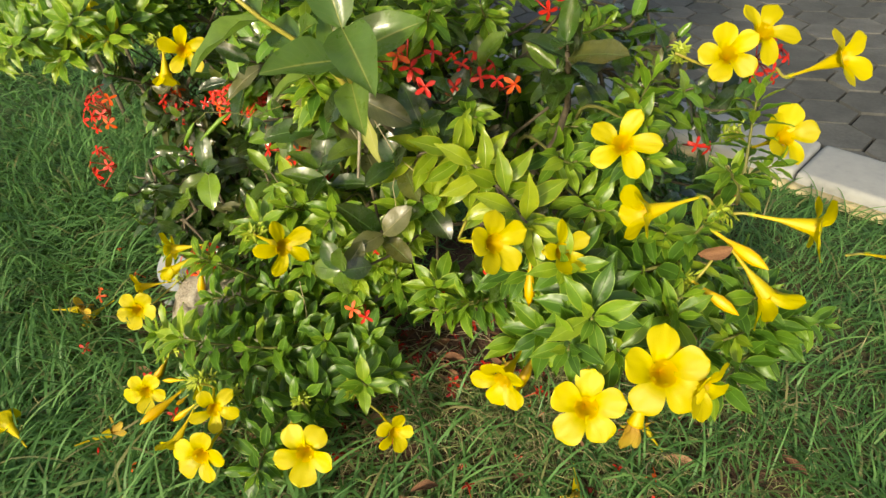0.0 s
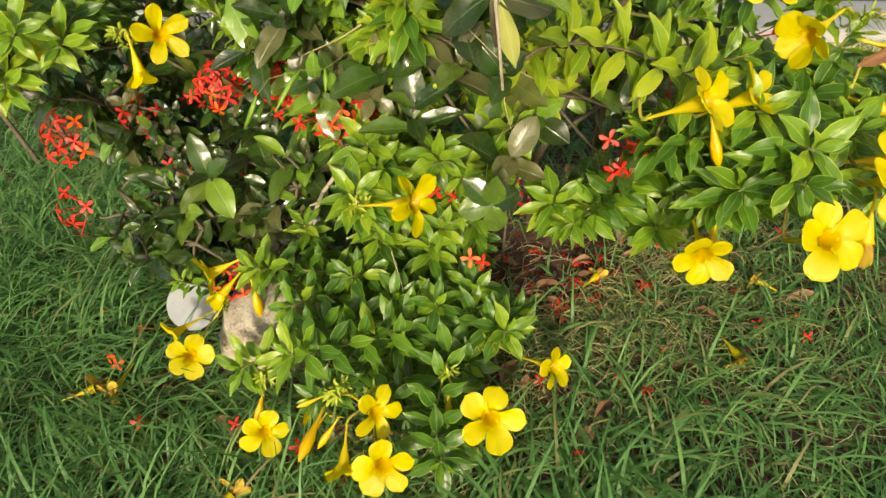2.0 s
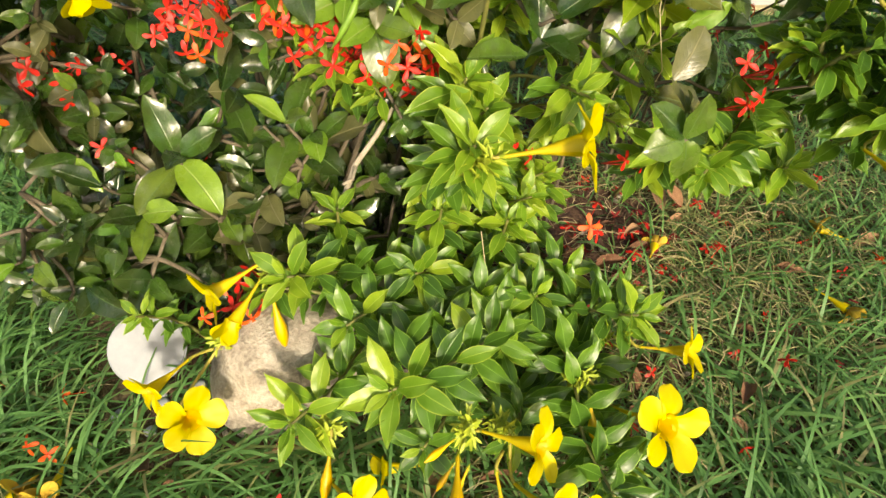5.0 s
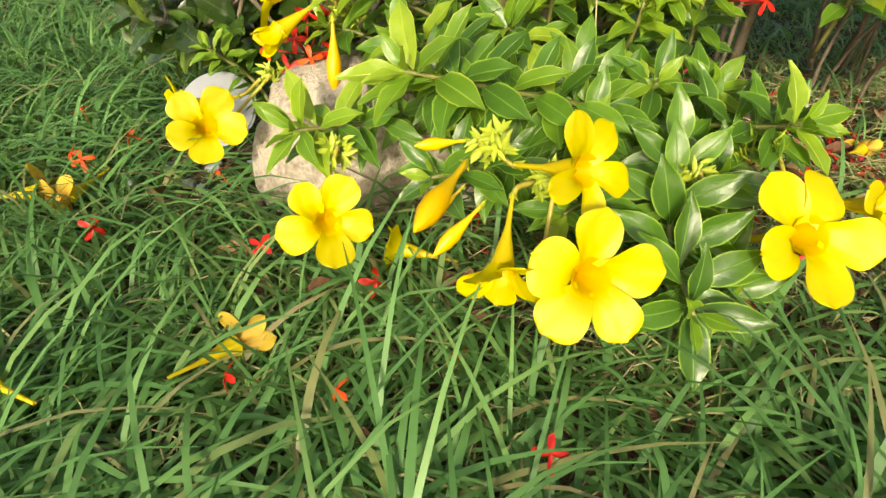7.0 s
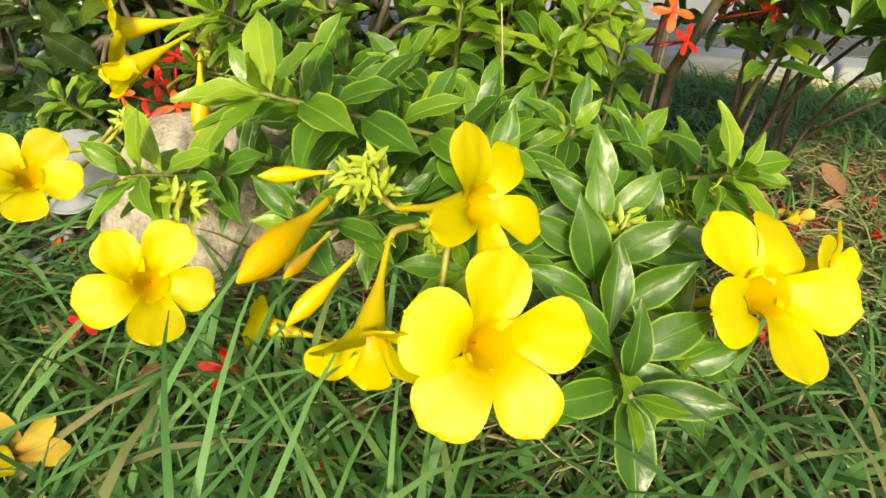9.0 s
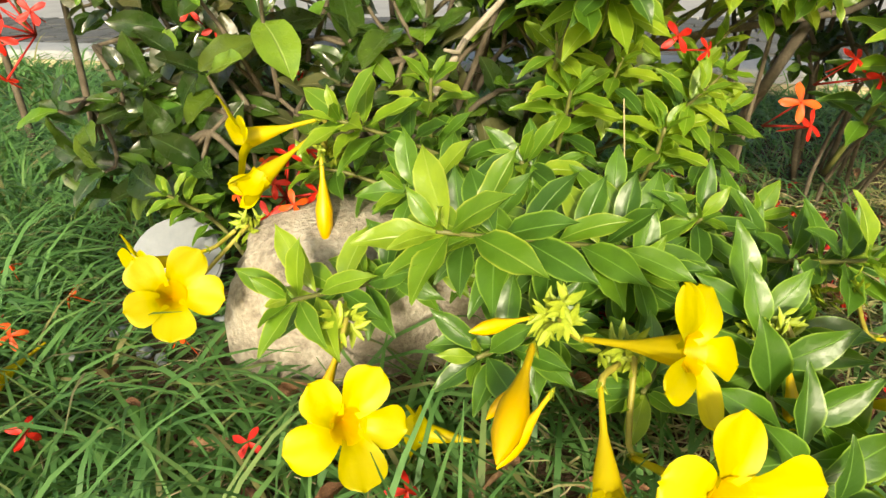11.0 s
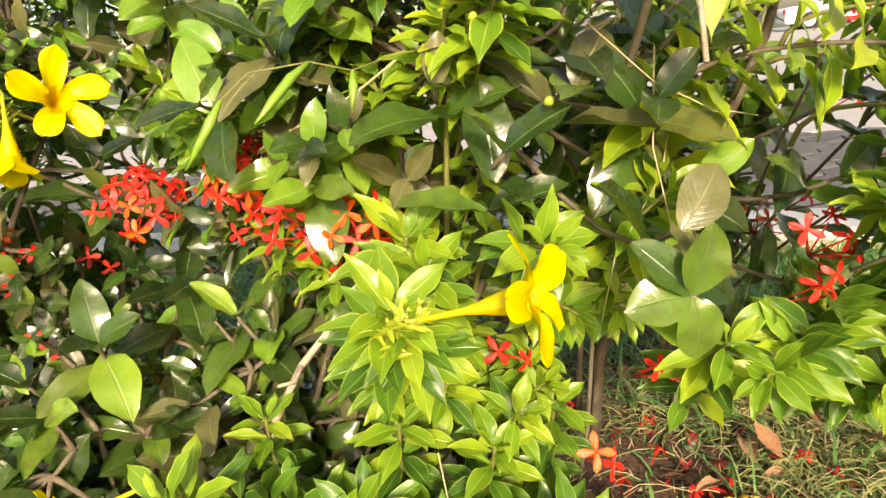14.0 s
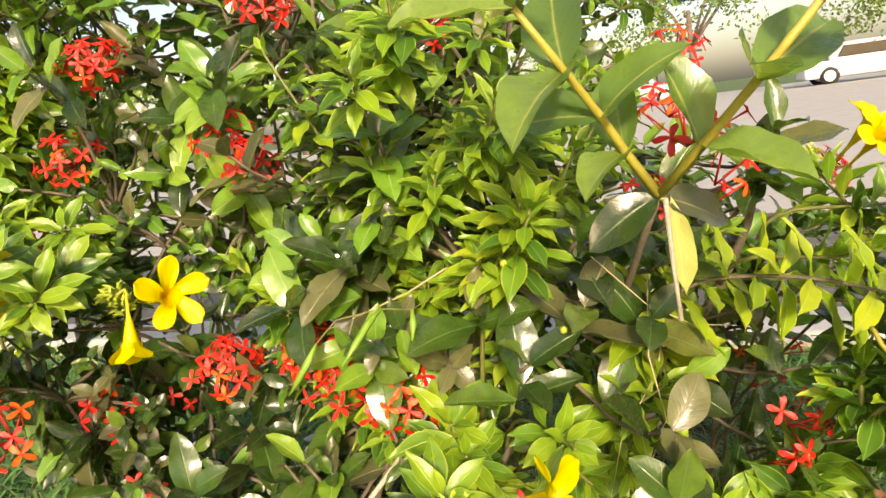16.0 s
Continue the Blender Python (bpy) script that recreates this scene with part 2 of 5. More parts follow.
GLASS_DARK = plain_material("dark_window", [(0.3, (0.015, 0.018, 0.02)), (0.7, (0.03, 0.034, 0.038))], 2.0, 0.08, 0.0)
RUBBER = plain_material("tyre_rubber", [(0.3, (0.015, 0.015, 0.015)), (0.7, (0.03, 0.03, 0.03))], 20.0, 0.8, 0.3)
ALLOY = plain_material("wheel_alloy", [(0.3, (0.45, 0.45, 0.46)), (0.7, (0.6, 0.6, 0.6))], 20.0, 0.35, 0.0, metal=0.8)
LAMP_RED = plain_material("tail_lamp_red", [(0.3, (0.35, 0.01, 0.01)), (0.7, (0.5, 0.02, 0.02))], 20.0, 0.2, 0.0)


def grass_material():
    m, n, l, bsdf = nodes_of("grass_blades")
    c = chance(n, l)
    col = ramp(n, l, c, [(0.0, (0.068, 0.175, 0.048)), (0.35, (0.106, 0.26, 0.072)), (0.7, (0.152, 0.33, 0.098)), (0.89, (0.20, 0.38, 0.115)), (0.95, (0.26, 0.25, 0.10)), (1.0, (0.34, 0.29, 0.15))])
    patch = noisy(n, l, 4.0, 3.0)
    col = mixed(n, l, maths(n, l, "MULTIPLY", maths(n, l, "SUBTRACT", patch, 0.4, True), 1.2, True), col, (0.076, 0.215, 0.058))
    l.new(col, bsdf.inputs["Base Color"])
    bsdf.inputs["Roughness"].default_value = 0.5
    tr = n.new("ShaderNodeBsdfTranslucent")
    l.new(mixed(n, l, 0.4, col, (0.22, 0.40, 0.035)), tr.inputs["Color"])
    mx = n.new("ShaderNodeMixShader")
    mx.inputs[0].default_value = 0.38
    l.new(bsdf.outputs[0], mx.inputs[1])
    l.new(tr.outputs[0], mx.inputs[2])
    l.new(mx.outputs[0], n["Material Output"].inputs[0])
    return m


GRASS = grass_material()


def ground_material():
    """Brown mulch and soil; green thatch under the lawn further off."""
    m, n, l, bsdf = nodes_of("soil_and_thatch")
    big, fine, crumb = noisy(n, l, 6.0, 6.0), noisy(n, l, 60.0, 6.0), noisy(n, l, 190.0, 3.0)
    f = maths(n, l, "ADD", maths(n, l, "MULTIPLY", fine, 0.6), maths(n, l, "MULTIPLY", crumb, 0.4))
    soil = ramp(n, l, f, [(0.25, (0.028, 0.014, 0.009)), (0.45, (0.075, 0.038, 0.024)), (0.6, (0.14, 0.078, 0.048)), (0.8, (0.26, 0.18, 0.12))])
    thatch = ramp(n, l, f, [(0.25, (0.032, 0.056, 0.018)), (0.5, (0.058, 0.110, 0.030)), (0.75, (0.115, 0.165, 0.052))])
    tc = n.new("ShaderNodeTexCoord")
    gr = n.new("ShaderNodeTexGradient")
    gr.gradient_type = "SPHERICAL"
    mp = n.new("ShaderNodeMapping")
    mp.inputs["Location"].default_value = (0.0, -0.70, 0)
    mp.inputs["Scale"].default_value = (1.0, 1.0, 1.0)
    l.new(tc.outputs["Object"], mp.inputs["Vector"])
    l.new(mp.outputs[0], gr.inputs["Vector"])
    near = maths(n, l, "ADD", maths(n, l, "MULTIPLY", gr.outputs["Fac"], 2.6), maths(n, l, "MULTIPLY", maths(n, l, "SUBTRACT", big, 0.5), 1.4))
    l.new(mixed(n, l, maths(n, l, "SUBTRACT", near, 0.35, True), thatch, soil), bsdf.inputs["Base Color"])
    bsdf.inputs["Roughness"].default_value = 0.95
    bumped(n, l, bsdf, f, 0.9, 0.012)
    return m


GROUND = ground_material()


# ---- mesh tools ----
def mesh_data(name, verts, faces, mat, uvs=None, smooth=True):
    me = bpy.data.meshes.new(name)
    me.from_pydata([tuple(v) for v in verts], [], faces)
    if uvs is not None:
        lay = me.uv_layers.new(name="UVMap")
        idx = np.empty(len(me.loops), dtype=np.int32)
        me.loops.foreach_get("vertex_index", idx)
        lay.data.foreach_set("uv", np.asarray(uvs, dtype=np.float32)[idx].ravel())
    if smooth:
        me.polygons.foreach_set("use_smooth", [True] * len(me.polygons))
    me.materials.append(mat)
    me.update()
    return me


def quads_data(name, co, quads, mat, uvs=None, smooth=True):
    """A large mesh from arrays of corners and four-sided faces."""
    me = bpy.data.meshes.new(name)
    me.vertices.add(len(co))
    me.vertices.foreach_set("co", np.asarray(co, dtype=np.float32).ravel())
    k = len(quads)
    me.loops.add(k * 4)
    me.loops.foreach_set("vertex_index", np.asarray(quads, dtype=np.int32).ravel())
    me.polygons.add(k)
    me.polygons.foreach_set("loop_start", np.arange(0, k * 4, 4, dtype=np.int32))
    if uvs is not None:
        lay = me.uv_layers.new(name="UVMap")
        lay.data.foreach_set("uv", np.asarray(uvs, dtype=np.float32)[np.asarray(quads).ravel()].ravel())
    me.polygons.foreach_set("use_smooth", np.full(k, smooth, dtype=bool))
    me.materials.append(mat)
    me.update(calc_edges=True)
    me.validate()
    return me


def under(name, me, parent, m=None, label=""):
    """A part: a mesh object under a thing or a part."""
    ob = new(name, me)
    ob.parent = parent
    if m is not None:
        ob.matrix_basis = m
    return tagged(ob, label)


def grid_faces(rows, cols):
    return [(r * cols + c, r * cols + c + 1, (r + 1) * cols + c + 1, (r + 1) * cols + c) for r in range(rows - 1) for c in range(cols - 1)]


def tube(points, radii, sides=6):
    """Corners and faces of a round tapering tube along points."""
    pts = [Vector(p) for p in points]
    verts, faces = [], []
    up = Vector((0.31, 0.17, 0.93))
    for i, p in enumerate(pts):
        t = (pts[min(i + 1, len(pts) - 1)] - pts[max(i - 1, 0)]).normalized()
        a = t.cross(up).normalized()
        b = t.cross(a)
        for k in range(sides):
            w = 2 * math.pi * k / sides
            verts.append(p + (a * math.cos(w) + b * math.sin(w)) * radii[i])
    for i in range(len(pts) - 1):
        for k in range(sides):
            j = (k + 1) % sides
            faces.append((i * sides + k, i * sides + j, (i + 1) * sides + j, (i + 1) * sides + k))
    faces.append(tuple(range(sides))[::-1])
    faces.append(tuple((len(pts) - 1) * sides + k for k in range(sides)))
    return verts, faces


def bezier(p0, p1, p2, p3, count):
    out = []
    for i in range(count):
        t = i / (count - 1)
        out.append(p0 * (1 - t) ** 3 + p1 * 3 * t * (1 - t) ** 2 + p2 * 3 * t * t * (1 - t) + p3 * t ** 3)
    return out


def axes(p, along, face, size=1.0, wide=1.0):
    """A pose whose y runs along, and whose z points about as face does."""
    y = Vector(along).normalized()
    x = y.cross(Vector(face))
    if x.length < 1e-4:
        x = y.cross(Vector((0.3, 0.5, 0.8)))
    x.normalize()
    z = x.cross(y)
    m = Matrix((x * size * wide, y * size, z * size)).transposed().to_4x4()
    m.translation = p
    return m


def leaf_shape(width, peak, fold, droop, curl, tip=1.0, rows=10):
    """A unit-long leaf along y: four strips across, folded at the midrib, drooping towards its tip."""
    verts, uvs = [], []
    for r in range(rows):
        v = (r / (rows - 1)) * 0.7 + 0.3 * math.sin(r / (rows - 1) * math.pi / 2)
        w = width * 0.5 * max(0.0, math.sin(math.pi * v ** (math.log(0.5) / math.log(peak)))) ** (0.72 / tip)
        w *= 1.0 - (0.28 if tip < 1 else 0.10) * max(0.0, v - 0.75) / 0.25
        w = max(w, 0.006)
        for c in range(5):
            u = (c - 2) / 2
            ripple = 0.028 * math.sin(v * 13 + u * 2) * abs(u)
            verts.append((u * w + curl * v * v, v * (1 - 0.08 * droop), fold * abs(u) ** 1.4 * w - droop * 0.28 * v * v + ripple))
            uvs.append((0.5 + u * 0.5, v))
    return np.array(verts), np.array(uvs), grid_faces(rows, 5)


ALLA_SHAPES = [leaf_shape(0.34, 0.52, 0.36, 0.6, 0.03, 0.76), leaf_shape(0.37, 0.51, 0.30, 0.9, -0.04, 0.80), leaf_shape(0.31, 0.53, 0.45, 0.3, 0.0, 0.72), leaf_shape(0.35, 0.52, 0.26, 1.2, 0.05, 0.76)]
IXORA_SHAPES = [leaf_shape(0.46, 0.52, 0.36, 0.4, 0.03, 1.15), leaf_shape(0.50, 0.54, 0.28, 0.9, -0.05, 1.3), leaf_shape(0.42, 0.50, 0.55, 0.2, 0.0, 1.1), leaf_shape(0.48, 0.53, 0.20, 1.3, 0.06, 1.2)]
SAPLING_SHAPES = [leaf_shape(0.50, 0.46, 0.60, 0.5, 0.02, 1.05), leaf_shape(0.54, 0.45, 0.48, 0.9, -0.03, 1.1), leaf_shape(0.47, 0.47, 0.75, 0.3, 0.0, 1.0), leaf_shape(0.52, 0.46, 0.40, 1.2, 0.05, 1.05)]
LEAVES = {}
for kind_name, shapes, mat in (("allamanda", ALLA_SHAPES, ALLA_LEAF), ("allamanda_young", ALLA_SHAPES, ALLA_YOUNG), ("allamanda_gold", ALLA_SHAPES, ALLA_GOLD), ("ixora", IXORA_SHAPES, IXORA_LEAF),
                               ("ixora_young", IXORA_SHAPES, IXORA_YOUNG), ("bronze", IXORA_SHAPES, BRONZE_LEAF), ("sapling", SAPLING_SHAPES, SAPLING_LEAF), ("pale", ALLA_SHAPES, PALE_LEAF)):
    LEAVES[kind_name] = [(mesh_data(kind_name + "_leaf", v, f, mat, uv), v, uv, f, mat) for v, uv, f in shapes]


def joined_leaves(name, records, parent):
    """Leaves past the single ones, in one mesh for each material."""
    by = {}
    for kind_name, i, m in records:
        by.setdefault(kind_name, []).append((i, m))
    for kind_name, group in by.items():
        co, uv, quads, base = [], [], [], 0
        for i, m in group:
            me, v, u, f, mat = LEAVES[kind_name][i]
            a = np.array(m)
            co.append(v @ a[:3, :3].T + a[:3, 3])
            uv.append(u)
            quads.append(np.array(f) + base)
            base += len(v)
        me = quads_data(name, np.concatenate(co), np.concatenate(quads), LEAVES[kind_name][0][4], np.concatenate(uv))
        tagged(under(name, me, parent), kind="stuff")


class Plant:
    """A shrub: an empty at its base, branches as parts, leaves under the branches."""

    def __init__(self, name, base, label, category="shrub", group="", single=300):
        self.base, self.single, self.twigs = Vector(base), single, []
        self.ob = tagged(new(name), label, category, group)
        self.ob.location = self.base
        self.ob.empty_display_size = 0.05

    def local(self, m):
        return Matrix.Translation(-self.base) @ m

    def stem(self, name, points, radii, mat, sides=6, label=""):
        v, f = tube([Vector(p) - self.base for p in points], radii, sides)
        return under(name, mesh_data(name, v, f, mat), self.ob, None, label)

    def finish(self):
        left, rest = self.single, []
        for points, radii, mat, recs in sorted(self.twigs, key=lambda q: q[0][-1].y):
            br = self.stem("branch", points, radii, mat, 5)
            if left >= len(recs):
                for kind_name, i, m in recs:
                    under("leaf", LEAVES[kind_name][i][0], br, self.local(m))
                left -= len(recs)
            else:
                rest += [(k, i, self.local(m)) for k, i, m in recs]
        if rest:
            joined_leaves("leaves", rest, self.ob)


def side_vectors(t):
    a = t.cross(Vector((0.2, 0.1, 1.0))).normalized()
    return a, t.cross(a).normalized()


def arc_points(points, step, start):
    """Places and tangents at even steps along points, from a share of the length on."""
    lens = [0.0]
    for a, b in zip(points, points[1:]):
        lens.append(lens[-1] + (b - a).length)
    out, s = [], lens[-1] * start
    while s < lens[-1]:
        i = max(k for k in range(len(lens) - 1) if lens[k] <= s)
        q = (s - lens[i]) / max(1e-6, lens[i + 1] - lens[i])
        out.append((points[i].lerp(points[i + 1], q), (points[i + 1] - points[i]).normalized(), s / lens[-1]))
        s += step
    return out


UP = Vector((0, 0, 1))


def allamanda_shoot(plant, tip, way, start=None, leafy=0.4, size=0.048, young=0.25, step=0.0160, rng=RNG):
    """A shoot that leaves the plant's base, bends over and ends at tip; lance-shaped leaves in whorls."""
    tip, way = Vector(tip), Vector(way).normalized()
    p0 = Vector(start) if start else plant.base + Vector((rng.uniform(-.03, .03), rng.uniform(-.03, .03), 0))
    span = (tip - p0).length
    pts = bezier(p0, p0 + Vector((0, 0, 0.35 * span)) + (tip - p0) * 0.1, tip - way * span * 0.42, tip, 10)
    radii = [0.0026 - 0.0015 * i / 9 for i in range(10)]
    recs, turn = [], rng.uniform(0, 6.28)
    fresh_tip = rng.random() < young + 0.45
    stations = arc_points(pts, step, leafy)
    for j, (p, t, s) in enumerate(stations):
        a, b = side_vectors(t)
        left = (len(stations) - 1 - j) * step
        lean = radians(22 if left < 0.008 else min(86, 50 + left * 550))
        long = size * (1.0 if left > 0.02 else 0.62 + left * 18) * rng.uniform(0.85, 1.15)
        turn += 0.8
        for k in range(4):
            w = turn + k * 1.571 + rng.uniform(-.25, .25)
            r = a * math.cos(w) + b * math.sin(w)
            tilt = lean * rng.uniform(0.78, 1.18)
            d = (t * math.cos(tilt) + r * math.sin(tilt) - UP * 0.15 * rng.random()).normalized()
            if left > 0.02:
                d.z *= 0.6
                d.normalize()
            n = (t * math.sin(lean) - r * math.cos(lean) + UP * 0.9).normalized()
            y = (fresh_tip and left < 0.022) or rng.random() < young * 0.9
            recs.append(("allamanda_young" if y else "allamanda", rng.randrange(4), axes(p + r * 0.002, d, n, long, rng.uniform(0.9, 1.15))))
    plant.twigs.append((pts, radii, STEM_GREEN, recs))


def smooth_line(points, count):
    """Places along a smooth line through the points."""
    p = [Vector(q) for q in points]
    p = [p[0] * 2 - p[1]] + p + [p[-1] * 2 - p[-2]]
    out = []
    for i in range(1, len(p) - 2):
        for k in range(count):
            t = k / count
            out.append((p[i] * 2 + (p[i + 1] - p[i - 1]) * t + (p[i - 1] * 2 - p[i] * 5 + p[i + 1] * 4 - p[i + 2]) * t * t + (p[i] * 3 - p[i - 1] - p[i + 1] * 3 + p[i + 2]) * t ** 3) * 0.5)
    return out + [p[-2]]


def whorled_shoot(plant, points, size=0.044, step=0.019, bare=0.3, fresh=2, mature="allamanda", limp=0.0, rng=RNG, mat=None, new_kind="allamanda_young"):
    """A shoot along points to its tip: spaced whorls of four lance leaves, fresh and upright at the tip, spreading further back."""
    pts = smooth_line(points, 5)
    radii = [0.0026 - 0.0013 * i / (len(pts) - 1) for i in range(len(pts))]
    length = sum((b - a).length for a, b in zip(pts, pts[1:]))
    backs, s = [0.001, 0.006], 0.006
    while s < length * (1 - bare):
        s += step * rng.uniform(0.85, 1.1) * (0.7 if s < 0.02 else 1.0)
        backs.append(s)
    recs, turn = [], rng.uniform(0, 6.28)
    for j, back in enumerate(backs):
        place = arc_points(pts, length, max(0.0, 1 - back / length))
        if not place:
            continue
        p, t, _ = place[0]
        t = (t + (UP * 0.8 - Vector((0, 0.5, 0))) * (1.0 if j < 4 else 0.35)).normalized()
        a, b = side_vectors(t)
        lean = radians((24, 56, 74, 76)[min(j, 3)])
        long = size * (0.62, 0.95, 1.08, 1.0)[min(j, 3)]
        count = (3, 4, 4, 4)[min(j, 3)]
        turn += 0.8
        for k in range(count):
            w = turn + k * 6.283 / count + rng.uniform(-.18, .18)
            r = a * math.cos(w) + b * math.sin(w)
            if j > 1 and r.z < 0:
                r = Vector((r.x, r.y, r.z * 0.35)).normalized()
            tilt = lean * rng.uniform(0.85, 1.12)
            d = (t * math.cos(tilt) + r * math.sin(tilt) - UP * (0.10 + limp) * rng.uniform(0.4, 1.2)).normalized()
            n = (t * math.sin(tilt) - r * math.cos(tilt) + UP * (0.55 if j > 1 else 0.25) + Vector((0, -.15, 0))).normalized()
            young_one = j < fresh or rng.random() < 0.06 * fresh
            recs.append((new_kind if young_one else mature, rng.randrange(4), axes(p + r * 0.002, d, n, long * rng.uniform(0.88, 1.1), rng.uniform(0.95, 1.12))))
    plant.twigs.append((pts, radii, mat or STEM_GREEN, recs))


def ixora_twig(plant, tip, way, start=None, pairs=3, size=0.065, young=0.12, bronze=0.07, gap=0.026, rng=RNG, mat=None, thick=0.0028):
    """A twig with opposite pairs of broad leaves, each pair across the last."""
    tip, way = Vector(tip), Vector(way).normalized()
    p0 = Vector(start) if start else plant.base
    span = (tip - p0).length
    pts = bezier(p0, p0 + (tip - p0) * 0.3 + Vector((0, 0, 0.12 * span)), tip - way * span * 0.35, tip, 8)
    radii = [thick - thick * 0.45 * i / 7 for i in range(8)]
    recs, turn = [], rng.uniform(0, 3.14)
    kind_of = rng.random()
    for j in range(pairs):
        back = j * gap
        p = tip - way * back
        a, b = side_vectors(way)
        lean = radians(38 + 14 * j + rng.uniform(-8, 8))
        turn += 1.57
        for k in range(2):
            w = turn + k * 3.1416 + rng.uniform(-.25, .25)
            r = a * math.cos(w) + b * math.sin(w)
            d = (way * math.cos(lean) + r * math.sin(lean) - UP * 0.15 * rng.random()).normalized()
            n = (way * math.sin(lean) - r * math.cos(lean) + UP * 0.5).normalized()
            kind_name = "bronze" if rng.random() < (0.65 if kind_of < bronze else 0.03) else ("ixora_young" if rng.random() < young + (0.12 if j == 0 else 0) else "ixora")
            recs.append((kind_name, rng.randrange(4), axes(p, d, n, size * (0.72 if j == 0 else 1.0) * rng.uniform(0.8, 1.15), rng.uniform(0.88, 1.12))))
    plant.twigs.append((pts, radii, mat or TWIG, recs))


def in_egg(centre, radii, rng, shell=0.55):
    while True:
        v = Vector((rng.gauss(0, 1), rng.gauss(0, 1), rng.gauss(0, 1))).normalized()
        q = rng.uniform(shell, 1.0)
        p = Vector((centre[0] + v.x * radii[0] * q, centre[1] + v.y * radii[1] * q, centre[2] + v.z * radii[2] * q))
        if p.z > 0.03:
            return p, v


# ---- ground, lawn, kerb, road ----
KN, KD = Vector((0.627, 0.779, 0)), Vector((0.779, -0.627, 0))
K0, K1 = 1.375, 1.545


def make_ground():
    def ticks(lo, hi, c):
        inner = list(np.arange(c - 1.8, c + 1.81, 0.06))
        out = [c + s * d for s in (-1, 1) for d in (2.2, 3, 4.5, 7, 12, 25, 60, 150, 400, 900)]
        return sorted(inner + out)
    xs, ys = ticks(-900, 900, -0.2), ticks(-900, 900, 0.9)
    co = []
    for y in ys:
        for x in xs:
            k = x * KN.x + y * KN.y
            z = 0.010 * noise.noise(Vector((x * 3, y * 3, 0.3))) + 0.006 * noise.noise(Vector((x * 11, y * 11, 5)))
            if k > K0 + 0.04:
                z = -0.16
            elif abs(x) > 5 or abs(y) > 5:
                z = -0.01
            co.append((x, y, z))
    me = quads_data("ground", np.array(co), np.array(grid_faces(len(ys), len(xs))), GROUND)
    return tagged(new("ground", me), "brown soil and green thatch beneath the lawn", "ground", kind="structure")


make_ground()


def block(lo, hi, bevel=0.01, seg=2):
    bm = bmesh.new()
    bmesh.ops.create_cube(bm, size=1.0)
    for v in bm.verts:
        for i in range(3):
            v.co[i] = lo[i] + (v.co[i] + 0.5) * (hi[i] - lo[i])
    bmesh.ops.bevel(bm, geom=bm.edges[:], offset=bevel, segments=seg, affect="EDGES", profile=0.6)
    return bm


def bm_data(name, bm, mat, smooth=False):
    me = bpy.data.meshes.new(name)
    bm.to_mesh(me)
    bm.free()
    me.materials.append(mat)
    if smooth:
        me.polygons.foreach_set("use_smooth", [True] * len(me.polygons))
    return me


def along_kerb(s, off, z):
    """A place s metres along the kerb, off metres towards the road."""
    p = KD * s + KN * off
    return Vector((p.x, p.y, z))


KERB_POSE = Matrix((KD, KN, UP)).transposed().to_4x4()
kerb = tagged(new("kerb"), "white-painted concrete kerb with yellowed lower face", "kerb", kind="structure")
stone_mesh = bm_data("kerb_stone", block((-0.497, K0, -0.2), (0.497, K1, 0.045), 0.014, 3), KERB, True)
lip_mesh = bm_data("kerb_lip", block((-0.499, K0 - 0.022, -0.2), (0.499, K0 + 0.004, 0.018), 0.006, 2), KERB_EDGE, True)
for i in range(-12, 8):
    under("kerb_stone", stone_mesh, kerb, KERB_POSE @ pose(i + 0.30, RNG.uniform(-.002, .002), RNG.uniform(-.003, .003)))
    under("kerb_lip", lip_mesh, kerb, KERB_POSE @ pose(i + 0.30, 0, 0))

road = tagged(new("road", bm_data("road", block((-40, K1 - 0.01, -0.16), (40, K1 + 1.62, -0.062), 0.005, 1), JOINT)), "grey interlocking concrete pavers with dark joints", "road", kind="structure")
road.matrix_basis = KERB_POSE


# Beyond the pavers the road has a paler base colour.
far_road = tagged(new("road_far_side", bm_data("road_far_side", block((-40, K1 + 1.58, -0.158), (40, 40.0, -0.036), 0.005, 1), PALE_ROAD)), "pale far side of the road stretching away", "road", kind="structure")
far_road.matrix_basis = KERB_POSE


def hexagon(r, top):
    bm = bmesh.new()
    ring = [bm.verts.new((r * math.cos(a), r * math.sin(a), 0)) for a in [math.pi / 6 + k * math.pi / 3 for k in range(6)]]
    f = bm.faces.new(ring)
    ext = bmesh.ops.extrude_face_region(bm, geom=[f])
    up = [v for v in ext["geom"] if isinstance(v, bmesh.types.BMVert)]
    for v in up:
        v.co.z = top
        v.co.xy *= 0.985
    bm.normal_update()
    return bm


